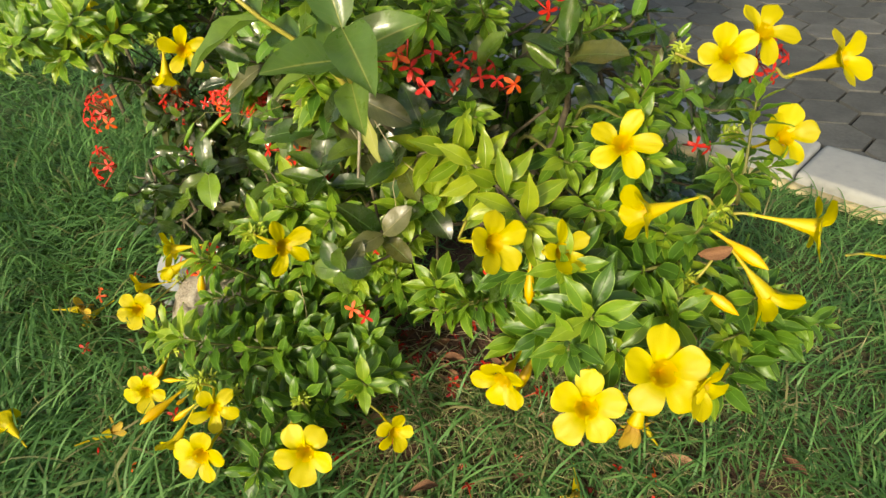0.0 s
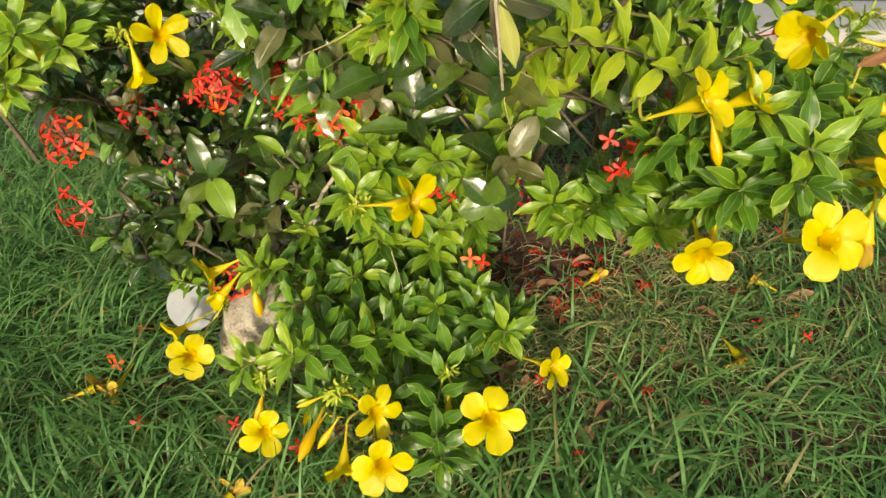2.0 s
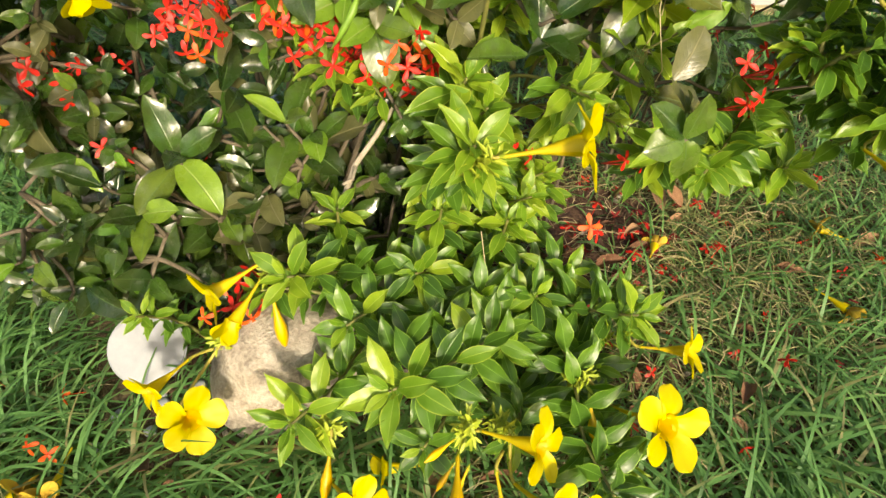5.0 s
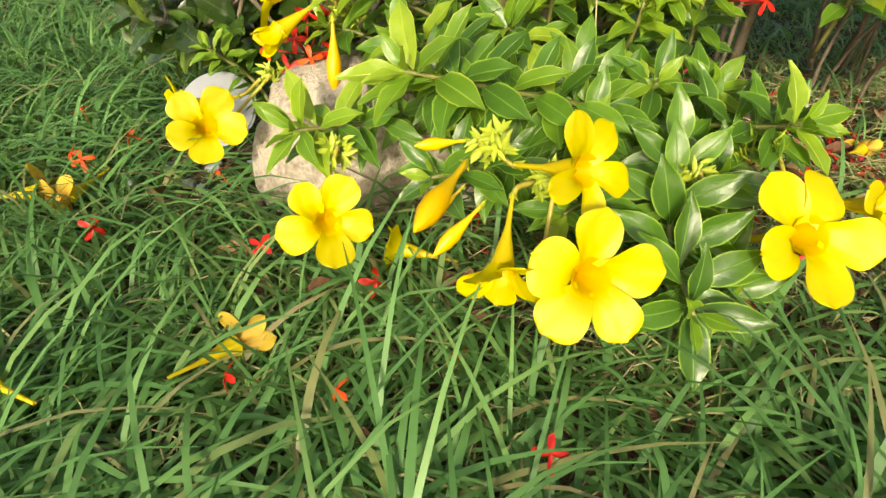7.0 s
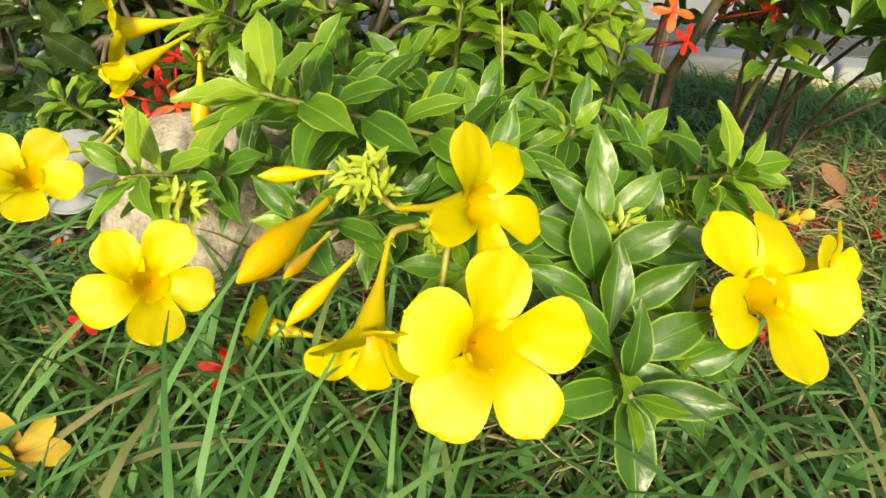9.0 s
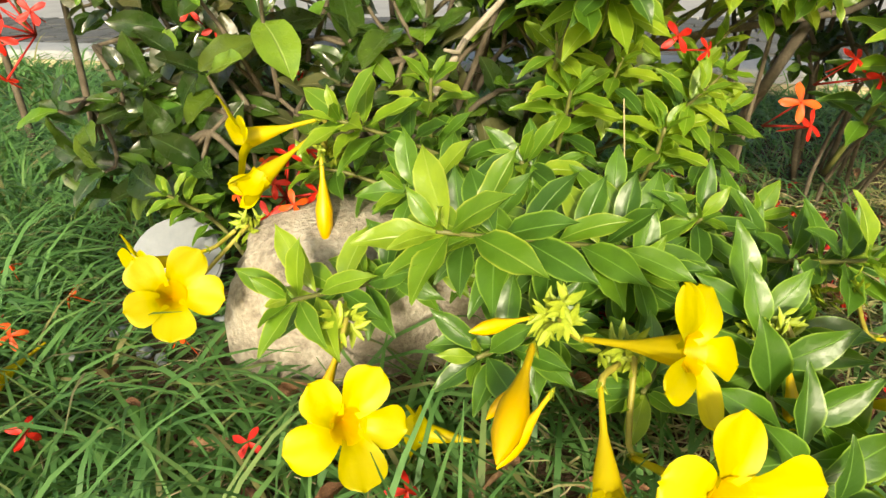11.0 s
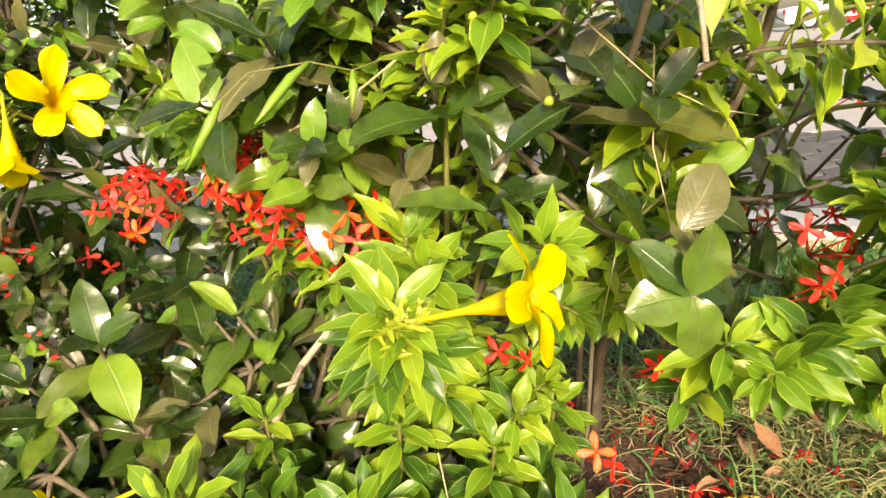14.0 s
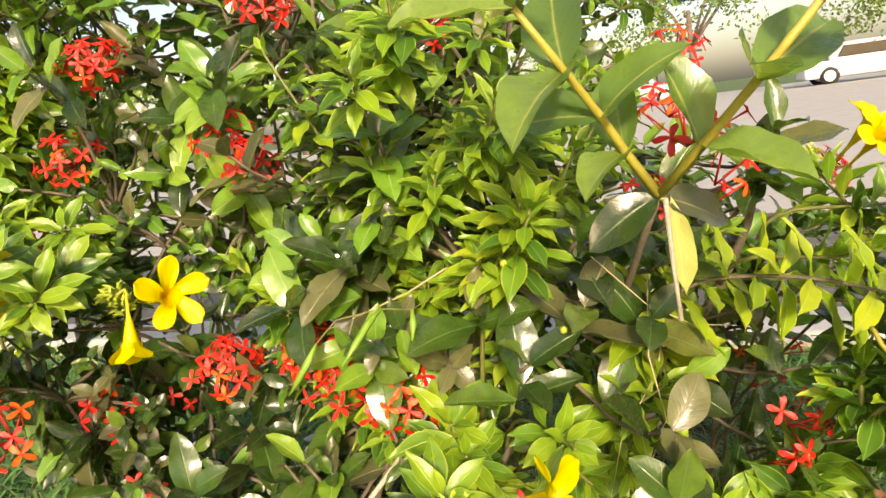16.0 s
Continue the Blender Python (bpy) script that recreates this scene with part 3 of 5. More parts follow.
def pavers():
    r = 0.085
    one = bm_data("paver", hexagon(r * 0.955, 0.034), PAVER)
    co = np.array([v.co for v in one.vertices])
    far_co, far_faces, n = [], [], 0
    faces = [tuple(p.vertices) for p in one.polygons]
    for j in range(0, 12):
        for i in range(-35, 40):
            s = (i + (j % 2) * 0.5) * r * math.sqrt(3)
            off = K1 + 0.085 + j * r * 1.5
            m = pose(s, off, -0.067 + RNG.uniform(-.003, .003), RNG.uniform(-.7, .7), RNG.uniform(-.7, .7), 60 * RNG.randrange(6))
            if j < 9 and -4 <= i <= 12:
                under("paver", one, road, m)
            else:
                a = np.array(m)
                far_co.append(co @ a[:3, :3].T + a[:3, 3])
                far_faces += [tuple(q + n for q in f) for f in faces]
                n += len(co)
    ob = under("pavers", mesh_data("pavers", np.concatenate(far_co), far_faces, PAVER, None, False), road)
    tagged(ob, kind="stuff")


pavers()


def lawn():
    """Grass blades: thick on the lawn, thin on the soil under the shrubs."""
    def scatter(count, x0, x1, y0, y1):
        p = NR.uniform((x0, y0), (x1, y1), (count, 2))
        k = p[:, 0] * KN.x + p[:, 1] * KN.y
        keep = k < K0 - 0.03
        bare = np.exp(-(((p[:, 0] + 0.02) / 0.27) ** 2 + ((p[:, 1] - 0.74) / 0.24) ** 2) ** 2) * 0.97
        bare = np.maximum(bare, 0.50 * np.exp(-(((p[:, 0] + 0.13) / 0.27) ** 2 + ((p[:, 1] - 0.49) / 0.13) ** 2) ** 2))
        bare = np.maximum(bare, 0.75 * np.exp(-(((p[:, 0] + 0.42) / 0.22) ** 2 + ((p[:, 1] - 0.82) / 0.18) ** 2) ** 2))
        bare = np.maximum(bare, 0.80 * np.exp(-(((p[:, 0] - 0.20) / 0.24) ** 2 + ((p[:, 1] - 0.70) / 0.17) ** 2) ** 2))
        patchy = np.array([noise.noise(Vector((a * 7, b * 7, 2.2))) for a, b in p])
        keep &= NR.uniform(0, 1, count) > np.clip(bare + np.where(patchy > 0.25, 0.35, 0.0), 0, 1)
        stone = ((p[:, 0] + 0.36) / 0.10) ** 2 + ((p[:, 1] - 0.665) / 0.06) ** 2 < 1
        return p[keep & ~stone]
    near = scatter(56000, -1.25, 1.1, -0.25, 1.55)
    mid = scatter(42000, -3.4, 1.2, 1.0, 4.2)
    mid = mid[(mid[:, 0] < -1.2) | (mid[:, 1] > 1.5)]
    side = scatter(9000, -3.0, -1.2, -0.5, 1.2)
    rest = scatter(46000, -6.0, 3.5, -3.5, 6.5)
    inner = ((rest[:, 0] > -3.4) & (rest[:, 0] < 1.2) & (rest[:, 1] > 1.0) & (rest[:, 1] < 4.2)) | ((rest[:, 0] > -3.0) & (rest[:, 0] < 1.1) & (rest[:, 1] > -0.25) & (rest[:, 1] < 1.2))
    apart = np.hypot((rest[:, 0] + 1.1) / 4.8, (rest[:, 1] - 1.2) / 4.8) + NR.normal(0, 0.10, len(rest))
    rest = rest[~inner & (apart < 0.85)]
    root = np.concatenate([near, mid, side, rest])
    far = np.concatenate([np.zeros(len(near)), np.ones(len(mid) + len(side) + len(rest))])
    k = len(root)
    clump = np.array([noise.noise(Vector((a * 9, b * 9, 7.7))) for a, b in root])
    swirl = np.array([noise.noise(Vector((a * 2.2, b * 2.2, 1.7))) for a, b in root])
    az = NR.uniform(0, 2 * np.pi, k) * 0.75 + swirl * 5.0
    long = NR.gamma(5.0, 0.0155, k) * (1 + 0.5 * clump) + 0.025
    long = np.clip(long, 0.025, 0.17) * np.where(far > 0, 1.15, 1.0)
    front = np.clip((0.45 - root[:, 1]) / 0.3, 0, 1) * (root[:, 0] < 0.1)
    long *= 1 + 0.25 * front
    wide = NR.uniform(0.0010, 0.0025, k) * np.where(far > 0, 1.6, 1.0) * (1 + 0.25 * front)
    fine = (root[:, 0] > 0.05) & (far == 0)
    wide *= np.where(fine, 0.74, 1.0)
    long *= np.where(fine, 0.82, 1.0)
    rise = NR.uniform(0.40, 1.22, k)
    bend = NR.uniform(0.9, 3.2, k) * np.where(fine, 1.25, 1.0)
    rows = 6
    co = np.zeros((k, rows, 2, 3))
    d = np.stack([np.cos(az), np.sin(az)], 1)
    side_v = np.stack([-np.sin(az), np.cos(az)], 1)
    pos, ang = np.zeros((k, 2)), rise.copy()
    for r in range(rows):
        t = r / (rows - 1)
        w = wide * (1 - t ** 1.8) + 0.0002
        twist = side_v
        for s, sg in ((0, -1), (1, 1)):
            co[:, r, s, 0] = root[:, 0] + d[:, 0] * pos[:, 0] + sg * twist[:, 0] * w
            co[:, r, s, 1] = root[:, 1] + d[:, 1] * pos[:, 0] + sg * twist[:, 1] * w
            co[:, r, s, 2] = np.maximum(pos[:, 1], 0.004 * r) - 0.004 + sg * w * 0.25
        step = long / (rows - 1)
        pos[:, 0] += np.cos(ang) * step
        pos[:, 1] += np.sin(ang) * step
        ang -= bend / (rows - 1)
    base = (np.arange(k) * rows * 2)[:, None, None]
    quad = np.array([(2 * r, 2 * r + 1, 2 * r + 3, 2 * r + 2) for r in range(rows - 1)])[None]
    me = quads_data("grass", co.reshape(-1, 3), (base + quad).reshape(-1, 4), GRASS)
    tagged(new("grass", me), "long green lawn grass with some straw blades", "grass", kind="stuff")


lawn()


def dry_grass():
    """Short olive and straw-coloured curly grass round the bare soil."""
    rng = random.Random(19)
    mat = plain_material("dry_olive_grass", [(0.25, (0.085, 0.13, 0.035)), (0.5, (0.16, 0.19, 0.058)), (0.75, (0.28, 0.26, 0.11))], 30.0, 0.7, 0.1, vary=0.7)
    co, quads = [], []
    for k in range(9000):
        x, y = rng.gauss(.13, .17), rng.gauss(.55, .12)
        if k % 4 == 0:
            x, y = rng.gauss(-.25, .22), rng.gauss(.45, .07)
        elif k % 4 == 1:
            x, y = rng.gauss(.26, .14), rng.gauss(.72, .10)
        if ((x - .06) / .13) ** 2 + ((y - .70) / .09) ** 2 < 1 or x * KN.x + y * KN.y > K0 - 0.05:
            continue
        w, long, z, rise = rng.uniform(0, 6.28), rng.uniform(.02, .065), 0.0, rng.uniform(.2, 1.2)
        twist, wide = rng.uniform(-1.3, 1.3), rng.uniform(.0003, .0007)
        n = len(co)
        for i in range(5):
            co += [(x - math.sin(w) * wide, y + math.cos(w) * wide, max(z, .003)), (x + math.sin(w) * wide, y - math.cos(w) * wide, max(z, .003) + .0006)]
            if i:
                q = n + 2 * i
                quads.append((q - 2, q - 1, q + 1, q))
            x, y, z = x + math.cos(w) * math.cos(rise) * long / 4, y + math.sin(w) * math.cos(rise) * long / 4, z + math.sin(rise) * long / 4
            w, rise = w + twist / 4, rise - .5
    tagged(new("dry_grass", quads_data("dry_grass", np.array(co), np.array(quads), mat)), "short olive and straw dry grass round bare soil", "grass", kind="stuff")


dry_grass()

# ---- flowers ----
def lobe(length, width, back, cup, rows=10, cols=7, narrow=0.34, dip=0.0):
    """A broad rounded petal along y that bends back towards its end."""
    verts, uvs = [], []
    for r in range(rows):
        v = (r / (rows - 1)) * 0.35 + 0.65 * math.sin(r / (rows - 1) * math.pi / 2)
        w = width * 0.5 * (narrow + (1 - narrow) * math.sin(min(1.0, v / 0.66) * math.pi / 2) ** 1.3) * (1.0 if v < 0.66 else math.sqrt(max(0.0, 1 - ((v - 0.66) / 0.345) ** 2)))
        w = max(w, 0.003)
        for c in range(cols):
            u = (c - (cols - 1) / 2) / ((cols - 1) / 2)
            verts.append((u * w * (1.12 if u > 0 else 0.88), v * length - 0.04 * length * abs(u) ** 2, cup * u * u * width * (1 - v) - back * v * v * length + 0.012 * math.sin(7 * u + 5 * v) - dip * max(0.0, 1 - v / 0.42) ** 2))
            uvs.append((0.5 + 0.5 * u, v))
    return np.array(verts), np.array(uvs), grid_faces(rows, cols)


PETALS = [mesh_data("petal", *(lambda q: (q[0], q[2], YELLOW_PETAL, q[1]))(lobe(0.42, w, b, c, narrow=0.46, dip=0.07))) for w, b, c in ((0.43, 0.10, 0.10), (0.45, 0.24, 0.05), (0.41, 0.02, 0.16), (0.44, -0.12, 0.12))]
SLIM_PETALS = [mesh_data("petal", *(lambda q: (q[0], q[2], YELLOW_PETAL, q[1]))(lobe(0.44, w, b, c, narrow=0.54, dip=0.07))) for w, b, c in ((0.33, 0.12, 0.12), (0.34, 0.28, 0.08), (0.30, 0.0, 0.2), (0.33, -0.16, 0.14))]
OLD_PETALS = [mesh_data("petal", *(lambda q: (q[0], q[2], WITHERED, q[1]))(lobe(0.40, w, b, c))) for w, b, c in ((0.26, -0.4, 0.5), (0.30, 0.5, 0.4))]


def spun(profile, sides=12):
    """A round shape about y from (y, radius) pairs, with its uv."""
    verts, uvs, n = [], [], len(profile)
    for i, (y, r) in enumerate(profile):
        for k in range(sides + 1):
            w = 2 * math.pi * k / sides
            verts.append((r * math.cos(w), y, r * math.sin(w)))
            uvs.append((k / sides, i / (n - 1)))
    return np.array(verts), np.array(uvs), grid_faces(n, sides + 1)


def spun_data(name, profile, mat, sides=12):
    v, uv, f = spun(profile, sides)
    return mesh_data(name, v, f, mat, uv)


TRUMPET = spun_data("trumpet", [(-0.95, 0.020), (-0.8, 0.024), (-0.55, 0.032), (-0.42, 0.055), (-0.28, 0.088), (-0.16, 0.112), (-0.08, 0.126), (-0.03, 0.142)], YELLOW_TUBE)
THROAT = spun_data("throat", [(-0.26, 0.008), (-0.225, 0.040), (-0.16, 0.072), (-0.095, 0.102), (-0.045, 0.128), (-0.008, 0.156)], petal_material("amber_throat", (0.80, 0.62, 0.003), (0.82, 0.46, 0.004), 0.6))
BUD = spun_data("bud", [(0.0, 0.026), (0.25, 0.034), (0.42, 0.07), (0.6, 0.115), (0.78, 0.105), (0.92, 0.05), (1.0, 0.006)], BUD_YELLOW, 10)


def star_leaves(name, count, long, wide, mat, spread, rng, tall=0.9):
    """Small pointed leaves radiating from a point, as a calyx or a tuft."""
    v0, uv0, f0 = leaf_shape(wide, 0.4, 0.4, 0.2, 0.0, 1.0, 5)
    verts, uvs, faces = [], [], []
    for k in range(count):
        w = 2 * math.pi * k / count + rng.uniform(-.3, .3)
        a = radians(spread) * rng.uniform(0.55, 1.2)
        d = Vector((math.sin(a) * math.cos(w), math.cos(a), math.sin(a) * math.sin(w)))
        side = long * (0.55 if count > 10 else 0.0)
        m = np.array(axes((rng.uniform(-side, side), rng.uniform(-tall, .3) * long * (1 if count > 10 else 0.3), rng.uniform(-side, side)), d, Vector((-d.x, 1.0, -d.z)), long * rng.uniform(0.7, 1.2)))
        n = len(verts)
        verts += list(v0 @ m[:3, :3].T + m[:3, 3])
        uvs += list(uv0)
        faces += [tuple(q + n for q in f) for f in f0]
    return mesh_data(name, np.array(verts), faces, mat, np.array(uvs))


CALYX_MESH = star_leaves("calyx", 5, 0.16, 0.36, CALYX, 25, random.Random(3))
CAPS = [star_leaves("flower_cap", 58, 0.0115, 0.30, CALYX, 72, random.Random(k), 2.4) for k in (4, 5, 6)]


def allamanda_flower(plant, mouth, facing, dia, cap=None, spread=78, spin=None, old=False, rng=RNG):
    """A yellow trumpet: tube, throat, calyx and five lobes; a stalk runs back to its cap of buds."""
    mouth, facing, dia = Vector(mouth), Vector(facing).normalized(), dia * 0.94
    m = axes(mouth, facing, UP, dia)
    fl = under("flower", TRUMPET, plant.ob, plant.local(m), "faded yellow trumpet flower" if old else "bright yellow trumpet flower")
    under("throat", THROAT, fl, pose(0, 0.005, 0))
    under("calyx", CALYX_MESH, fl, pose(0, -0.98, 0))
    first = rng.uniform(0, 72) if spin is None else spin
    pool = OLD_PETALS if old else rng.choice((PETALS, PETALS, SLIM_PETALS))
    for k in range(5):
        turn = Matrix.Rotation(radians(first + 72 * k + rng.uniform(-6, 6)), 4, "Y")
        local = turn @ Matrix.Translation((0, 0.0, 0.105)) @ Matrix.Rotation(radians(-(90 - spread) + rng.uniform(-16, 14)), 4, "X") @ Matrix(((1, 0, 0, 0), (0, 0, 1, 0), (0, 1, 0, 0), (0, 0, 0, 1)))
        skew = Matrix.Rotation(radians(14), 4, "Z")
        under("petal", rng.choice(pool), fl, local @ skew @ Matrix.Rotation(radians(rng.uniform(-15, 15)), 4, "Y") @ Matrix.Diagonal((rng.uniform(.82, 1.02), rng.uniform(.9, 1.06), 1, 1)))
    if cap is not None:
        cap = Vector(cap)
        end = mouth - facing * dia * 0.93
        plant.stem("flower_stalk", bezier(cap, cap + (end - cap) * 0.3, end - facing * dia * 0.15, end, 5), [0.0016] * 5, STEM_YELLOW, 6)
    return fl


def flower_bud(plant, root, tip, rng=RNG):
    root, tip = Vector(root), Vector(tip)
    m = axes(root, tip - root, UP, (tip - root).length, 0.85)
    b = under("flower_bud", BUD, plant.ob, plant.local(m), "slender orange-yellow flower bud")
    under("calyx", CALYX_MESH, b, pose(0, -0.02, 0))
    return b


def flower_cap(plant, at_, way, rng=RNG, size=1.0):
    return under("flower_cap", rng.choice(CAPS), plant.ob, plant.local(axes(Vector(at_), Vector(way), UP, size)), "tuft of small yellow-green sepals and buds")


def floret_data(name, mat, back, rng):
    v0, uv0, f0 = lobe(0.5, 0.22, back, 0.15, 6, 5)
    verts, uvs, faces = [], [], []
    for k in range(4):
        turn = np.array((Matrix.Rotation(radians(90 * k + rng.uniform(-7, 7)), 4, "Y") @ Matrix.Translation((0, 0, 0.02)) @ Matrix(((1, 0, 0, 0), (0, 0, 1, 0), (0, 1, 0, 0), (0, 0, 0, 1)))))
        n = len(verts)
        verts += list(v0 @ turn[:3, :3].T + turn[:3, 3])
        uvs += list(uv0)
        faces += [tuple(q + n for q in f) for f in f0]
    n = len(verts)
    tv, tu, tf = spun([(-0.95, 0.018), (-0.4, 0.020), (0.0, 0.05)], 6)
    verts += list(tv)
    uvs += list(tu * 0.3)
    faces += [tuple(q + n for q in f) for f in tf]
    return mesh_data(name, np.array(verts), faces, mat, np.array(uvs))


FLORETS = [floret_data("floret", RED_PETAL, b, random.Random(k)) for k, b in enumerate((0.05, 0.25, -0.1, 0.4))]
ORANGE_FLORETS = [floret_data("floret", ORANGE_PETAL, b, random.Random(k)) for k, b in enumerate((0.05, 0.3))]

FADED_RED = petal_material("faded_red_petal", (0.30, 0.018, 0.016), (0.20, 0.02, 0.014), 0.15, 0.6, 0.5)
FADED = [floret_data("floret", FADED_RED, b, random.Random(k)) for k, b in enumerate((0.5, 0.9, -0.6, 0.3))]


def red_cluster(plant, centre, way, count, spread=0.033, size=0.0235, orange=0.16, rng=RNG):
    """A head of small red cross-shaped florets on thin red tubes."""
    centre, way = Vector(centre), Vector(way).normalized()
    root = centre - way * spread * 1.1
    a, b = side_vectors(way)
    count = max(1, round(count * (1.1 if count > 4 else 0.6)))
    spots, verts, faces = [], [], []
    for k in range(count):
        q = math.sqrt((k + 0.5) / count) if count > 2 else 0.3
        w = k * 2.4 + rng.uniform(-.4, .4)
        d = (way * (1.15 - 0.75 * q) + (a * math.cos(w) + b * math.sin(w)) * q * 1.05 + UP * 0.1).normalized()
        p = root + d * spread * rng.uniform(0.95, 1.35)
        spots.append((p, (d + way * 0.25 + Vector((rng.uniform(-.25, .25), rng.uniform(-.35, .1), rng.uniform(-.2, .2)))).normalized()))
        tv, tf = tube([root - plant.base, p - d * 0.006 - plant.base], [0.0009, 0.0007], 4)
        faces += [tuple(i + len(verts) for i in f) for f in tf]
        verts += tv
    cl = under("flower_head", mesh_data("flower_head", verts, faces, RED_TUBE), plant.ob, None, "cluster of small red four-petalled florets")
    for p, d in spots:
        pool = ORANGE_FLORETS if rng.random() < orange else FLORETS
        under("floret", rng.choice(pool), cl, plant.local(axes(p, d, UP + Vector((rng.uniform(-1, 1), 0, 0)), size * rng.uniform(0.85, 1.12))))


# ---- low allamanda in front, beside the stone ----
front = Plant("allamanda_shrub", (-0.20, 0.72, 0), "low yellow-flowered allamanda with glossy lance leaves beside a stone", "shrub", "allamandas")


def framework(plant, tops, thick=0.0025):
    """Bare main stems from the plant's foot; gives the places where shoots may start."""
    nodes = []
    for top in tops:
        top = Vector(top)
        foot = plant.base + Vector((RNG.uniform(-.05, .10), RNG.uniform(.08, .20), -0.01))
        pts = bezier(foot, foot + Vector((0, 0, top.z * 0.45)), foot.lerp(top, 0.6) + Vector((0, 0.02, 0.03)), top, 10)
        plant.stem("trunk", pts, [thick - thick * 0.055 * i for i in range(10)], TWIG, 6)
        nodes += pts[4:]
    return nodes


def shoots(plant, tips, leafy=0.4, size=0.048, young=0.25, lift=0.3, step=0.0160, nodes=None):
    for x, y, z in tips:
        tip = Vector((x, y, z))
        if nodes:
            q = min(nodes, key=lambda w: abs((w - tip).length - 0.09) + max(0.0, w.z - tip.z + 0.03) * 2)
            d = tip - q
            allamanda_shoot(plant, tip, Vector((d.x, d.y - .02, abs(d.z) * .5)).normalized() + UP * lift, q, 0.25, size, young, step * 0.9)
            continue
        d = tip - plant.base
        way = Vector((d.x, d.y, d.z * 0.35)).normalized() + UP * lift
        allamanda_shoot(plant, tip, way, None, leafy, size, young, step)


for points, size, fresh in (
        (((-.20, .72, .01), (-.23, .67, .10), (-.265, .660, .138), (-.315, .658, .169), (-.366, .657, .192)), .043, 3),
        (((-.19, .68, .01), (-.17, .60, .09), (-.212, .545, .122), (-.290, .518, .152), (-.340, .512, .168)), .047, 3),
        (((-.22, .68, .01), (-.29, .64, .09), (-.36, .59, .105), (-.415, .565, .115)), .042, 3),
        (((-.15, .70, .0), (-.15, .62, .07), (-.153, .575, .11), (-.154, .556, .129)), .040, 1),
        (((-.14, .68, .0), (-.12, .58, .08), (-.10, .52, .105), (-.082, .488, .118)), .044, 2),
        (((-.15, .64, .0), (-.150, .53, .085), (-.174, .472, .094), (-.198, .430, .082), (-.207, .378, .068)), .046, 1),
        (((-.20, .74, .0), (-.195, .70, .10), (-.199, .665, .17), (-.199, .655, .197)), .040, 3),
        (((-.15, .72, .0), (-.14, .67, .09), (-.137, .640, .14), (-.136, .630, .168)), .040, 3),
        (((-.10, .74, .0), (-.09, .71, .11), (-.08, .69, .17), (-.079, .678, .198)), .040, 3),
        (((-.27, .76, .0), (-.285, .73, .12), (-.289, .71, .18), (-.289, .704, .206)), .034, 3),
        (((-.18, .66, .0), (-.19, .59, .07), (-.208, .550, .10), (-.215, .527, .116)), .042, 1),
        (((-.12, .66, .0), (-.115, .60, .05), (-.120, .56, .068), (-.118, .535, .075)), .040, 1),
        (((-.06, .72, .0), (-.06, .69, .09), (-.064, .67, .14), (-.065, .660, .168)), .038, 3),
        (((-.24, .66, .02), (-.25, .60, .10), (-.285, .575, .13), (-.315, .56, .14)), .042, 1),
        (((-.24, .68, .02), (-.27, .63, .12), (-.30, .615, .15), (-.335, .605, .155)), .040, 1),
        (((-.20, .66, .02), (-.22, .61, .10), (-.245, .585, .125), (-.262, .560, .132)), .042, 1),
        (((-.18, .66, .02), (-.18, .62, .09), (-.195, .595, .125), (-.205, .580, .138)), .040, 1),
        (((-.12, .68, .01), (-.11, .64, .07), (-.10, .60, .10), (-.095, .575, .112)), .040, 1),
        (((-.14, .62, .01), (-.13, .55, .06), (-.135, .51, .08), (-.140, .480, .088)), .042, 1),
        (((-.10, .64, .01), (-.08, .58, .06), (-.065, .55, .085), (-.055, .530, .095)), .038, 1),
        (((-.21, .70, .02), (-.22, .655, .11), (-.235, .635, .145), (-.250, .625, .158)), .040, 1),
        (((-.27, .70, .05), (-.32, .68, .12), (-.35, .69, .14), (-.385, .70, .150)), .034, 2),
        (((-.18, .58, .01), (-.21, .51, .06), (-.235, .475, .085), (-.255, .455, .092)), .036, 1),
        (((-.16, .56, .01), (-.16, .50, .05), (-.17, .44, .06), (-.175, .40, .055)), .042, 1),
        (((-.24, .60, .02), (-.27, .53, .09), (-.30, .50, .105), (-.33, .485, .11)), .036, 1)):
    whorled_shoot(front, points, size, fresh=fresh)
allamanda_flower(front, (-.259, .418, .140), (.42, -.82, .30), 0.064, (-.299, .459, .140))
allamanda_flower(front, (-.269, .375, .104), (.05, -.86, .42), 0.073, (-.262, .455, .115))
allamanda_flower(front, (-.310, .392, .102), (-.30, -.72, -.45), 0.052, (-.280, .440, .125), 58)
allamanda_flower(front, (-.141, .390, .102), (.02, -.80, .55), 0.080, (-.165, .465, .105))
allamanda_flower(front, (-.040, .450, .072), (.55, -.75, .22), 0.056, (-.10, .485, .105), 74)
allamanda_flower(front, (-.396, .477, .092), (.12, -.86, .40), 0.062, (-.385, .545, .110))
allamanda_flower(front, (-.487, .633, .097), (.15, -.80, .55), 0.066, (-.435, .690, .115))
allamanda_flower(front, (-.512, .690, .094), (-.85, -.40, .05), 0.056, (-.445, .690, .112), 66)
allamanda_flower(front, (-.428, .690, .178), (-.96, -.12, -.12), 0.062, (-.372, .700, .165), 84)
allamanda_flower(front, (-.420, .665, .157), (-.80, -.42, -.40), 0.054, (-.372, .698, .163), 18)
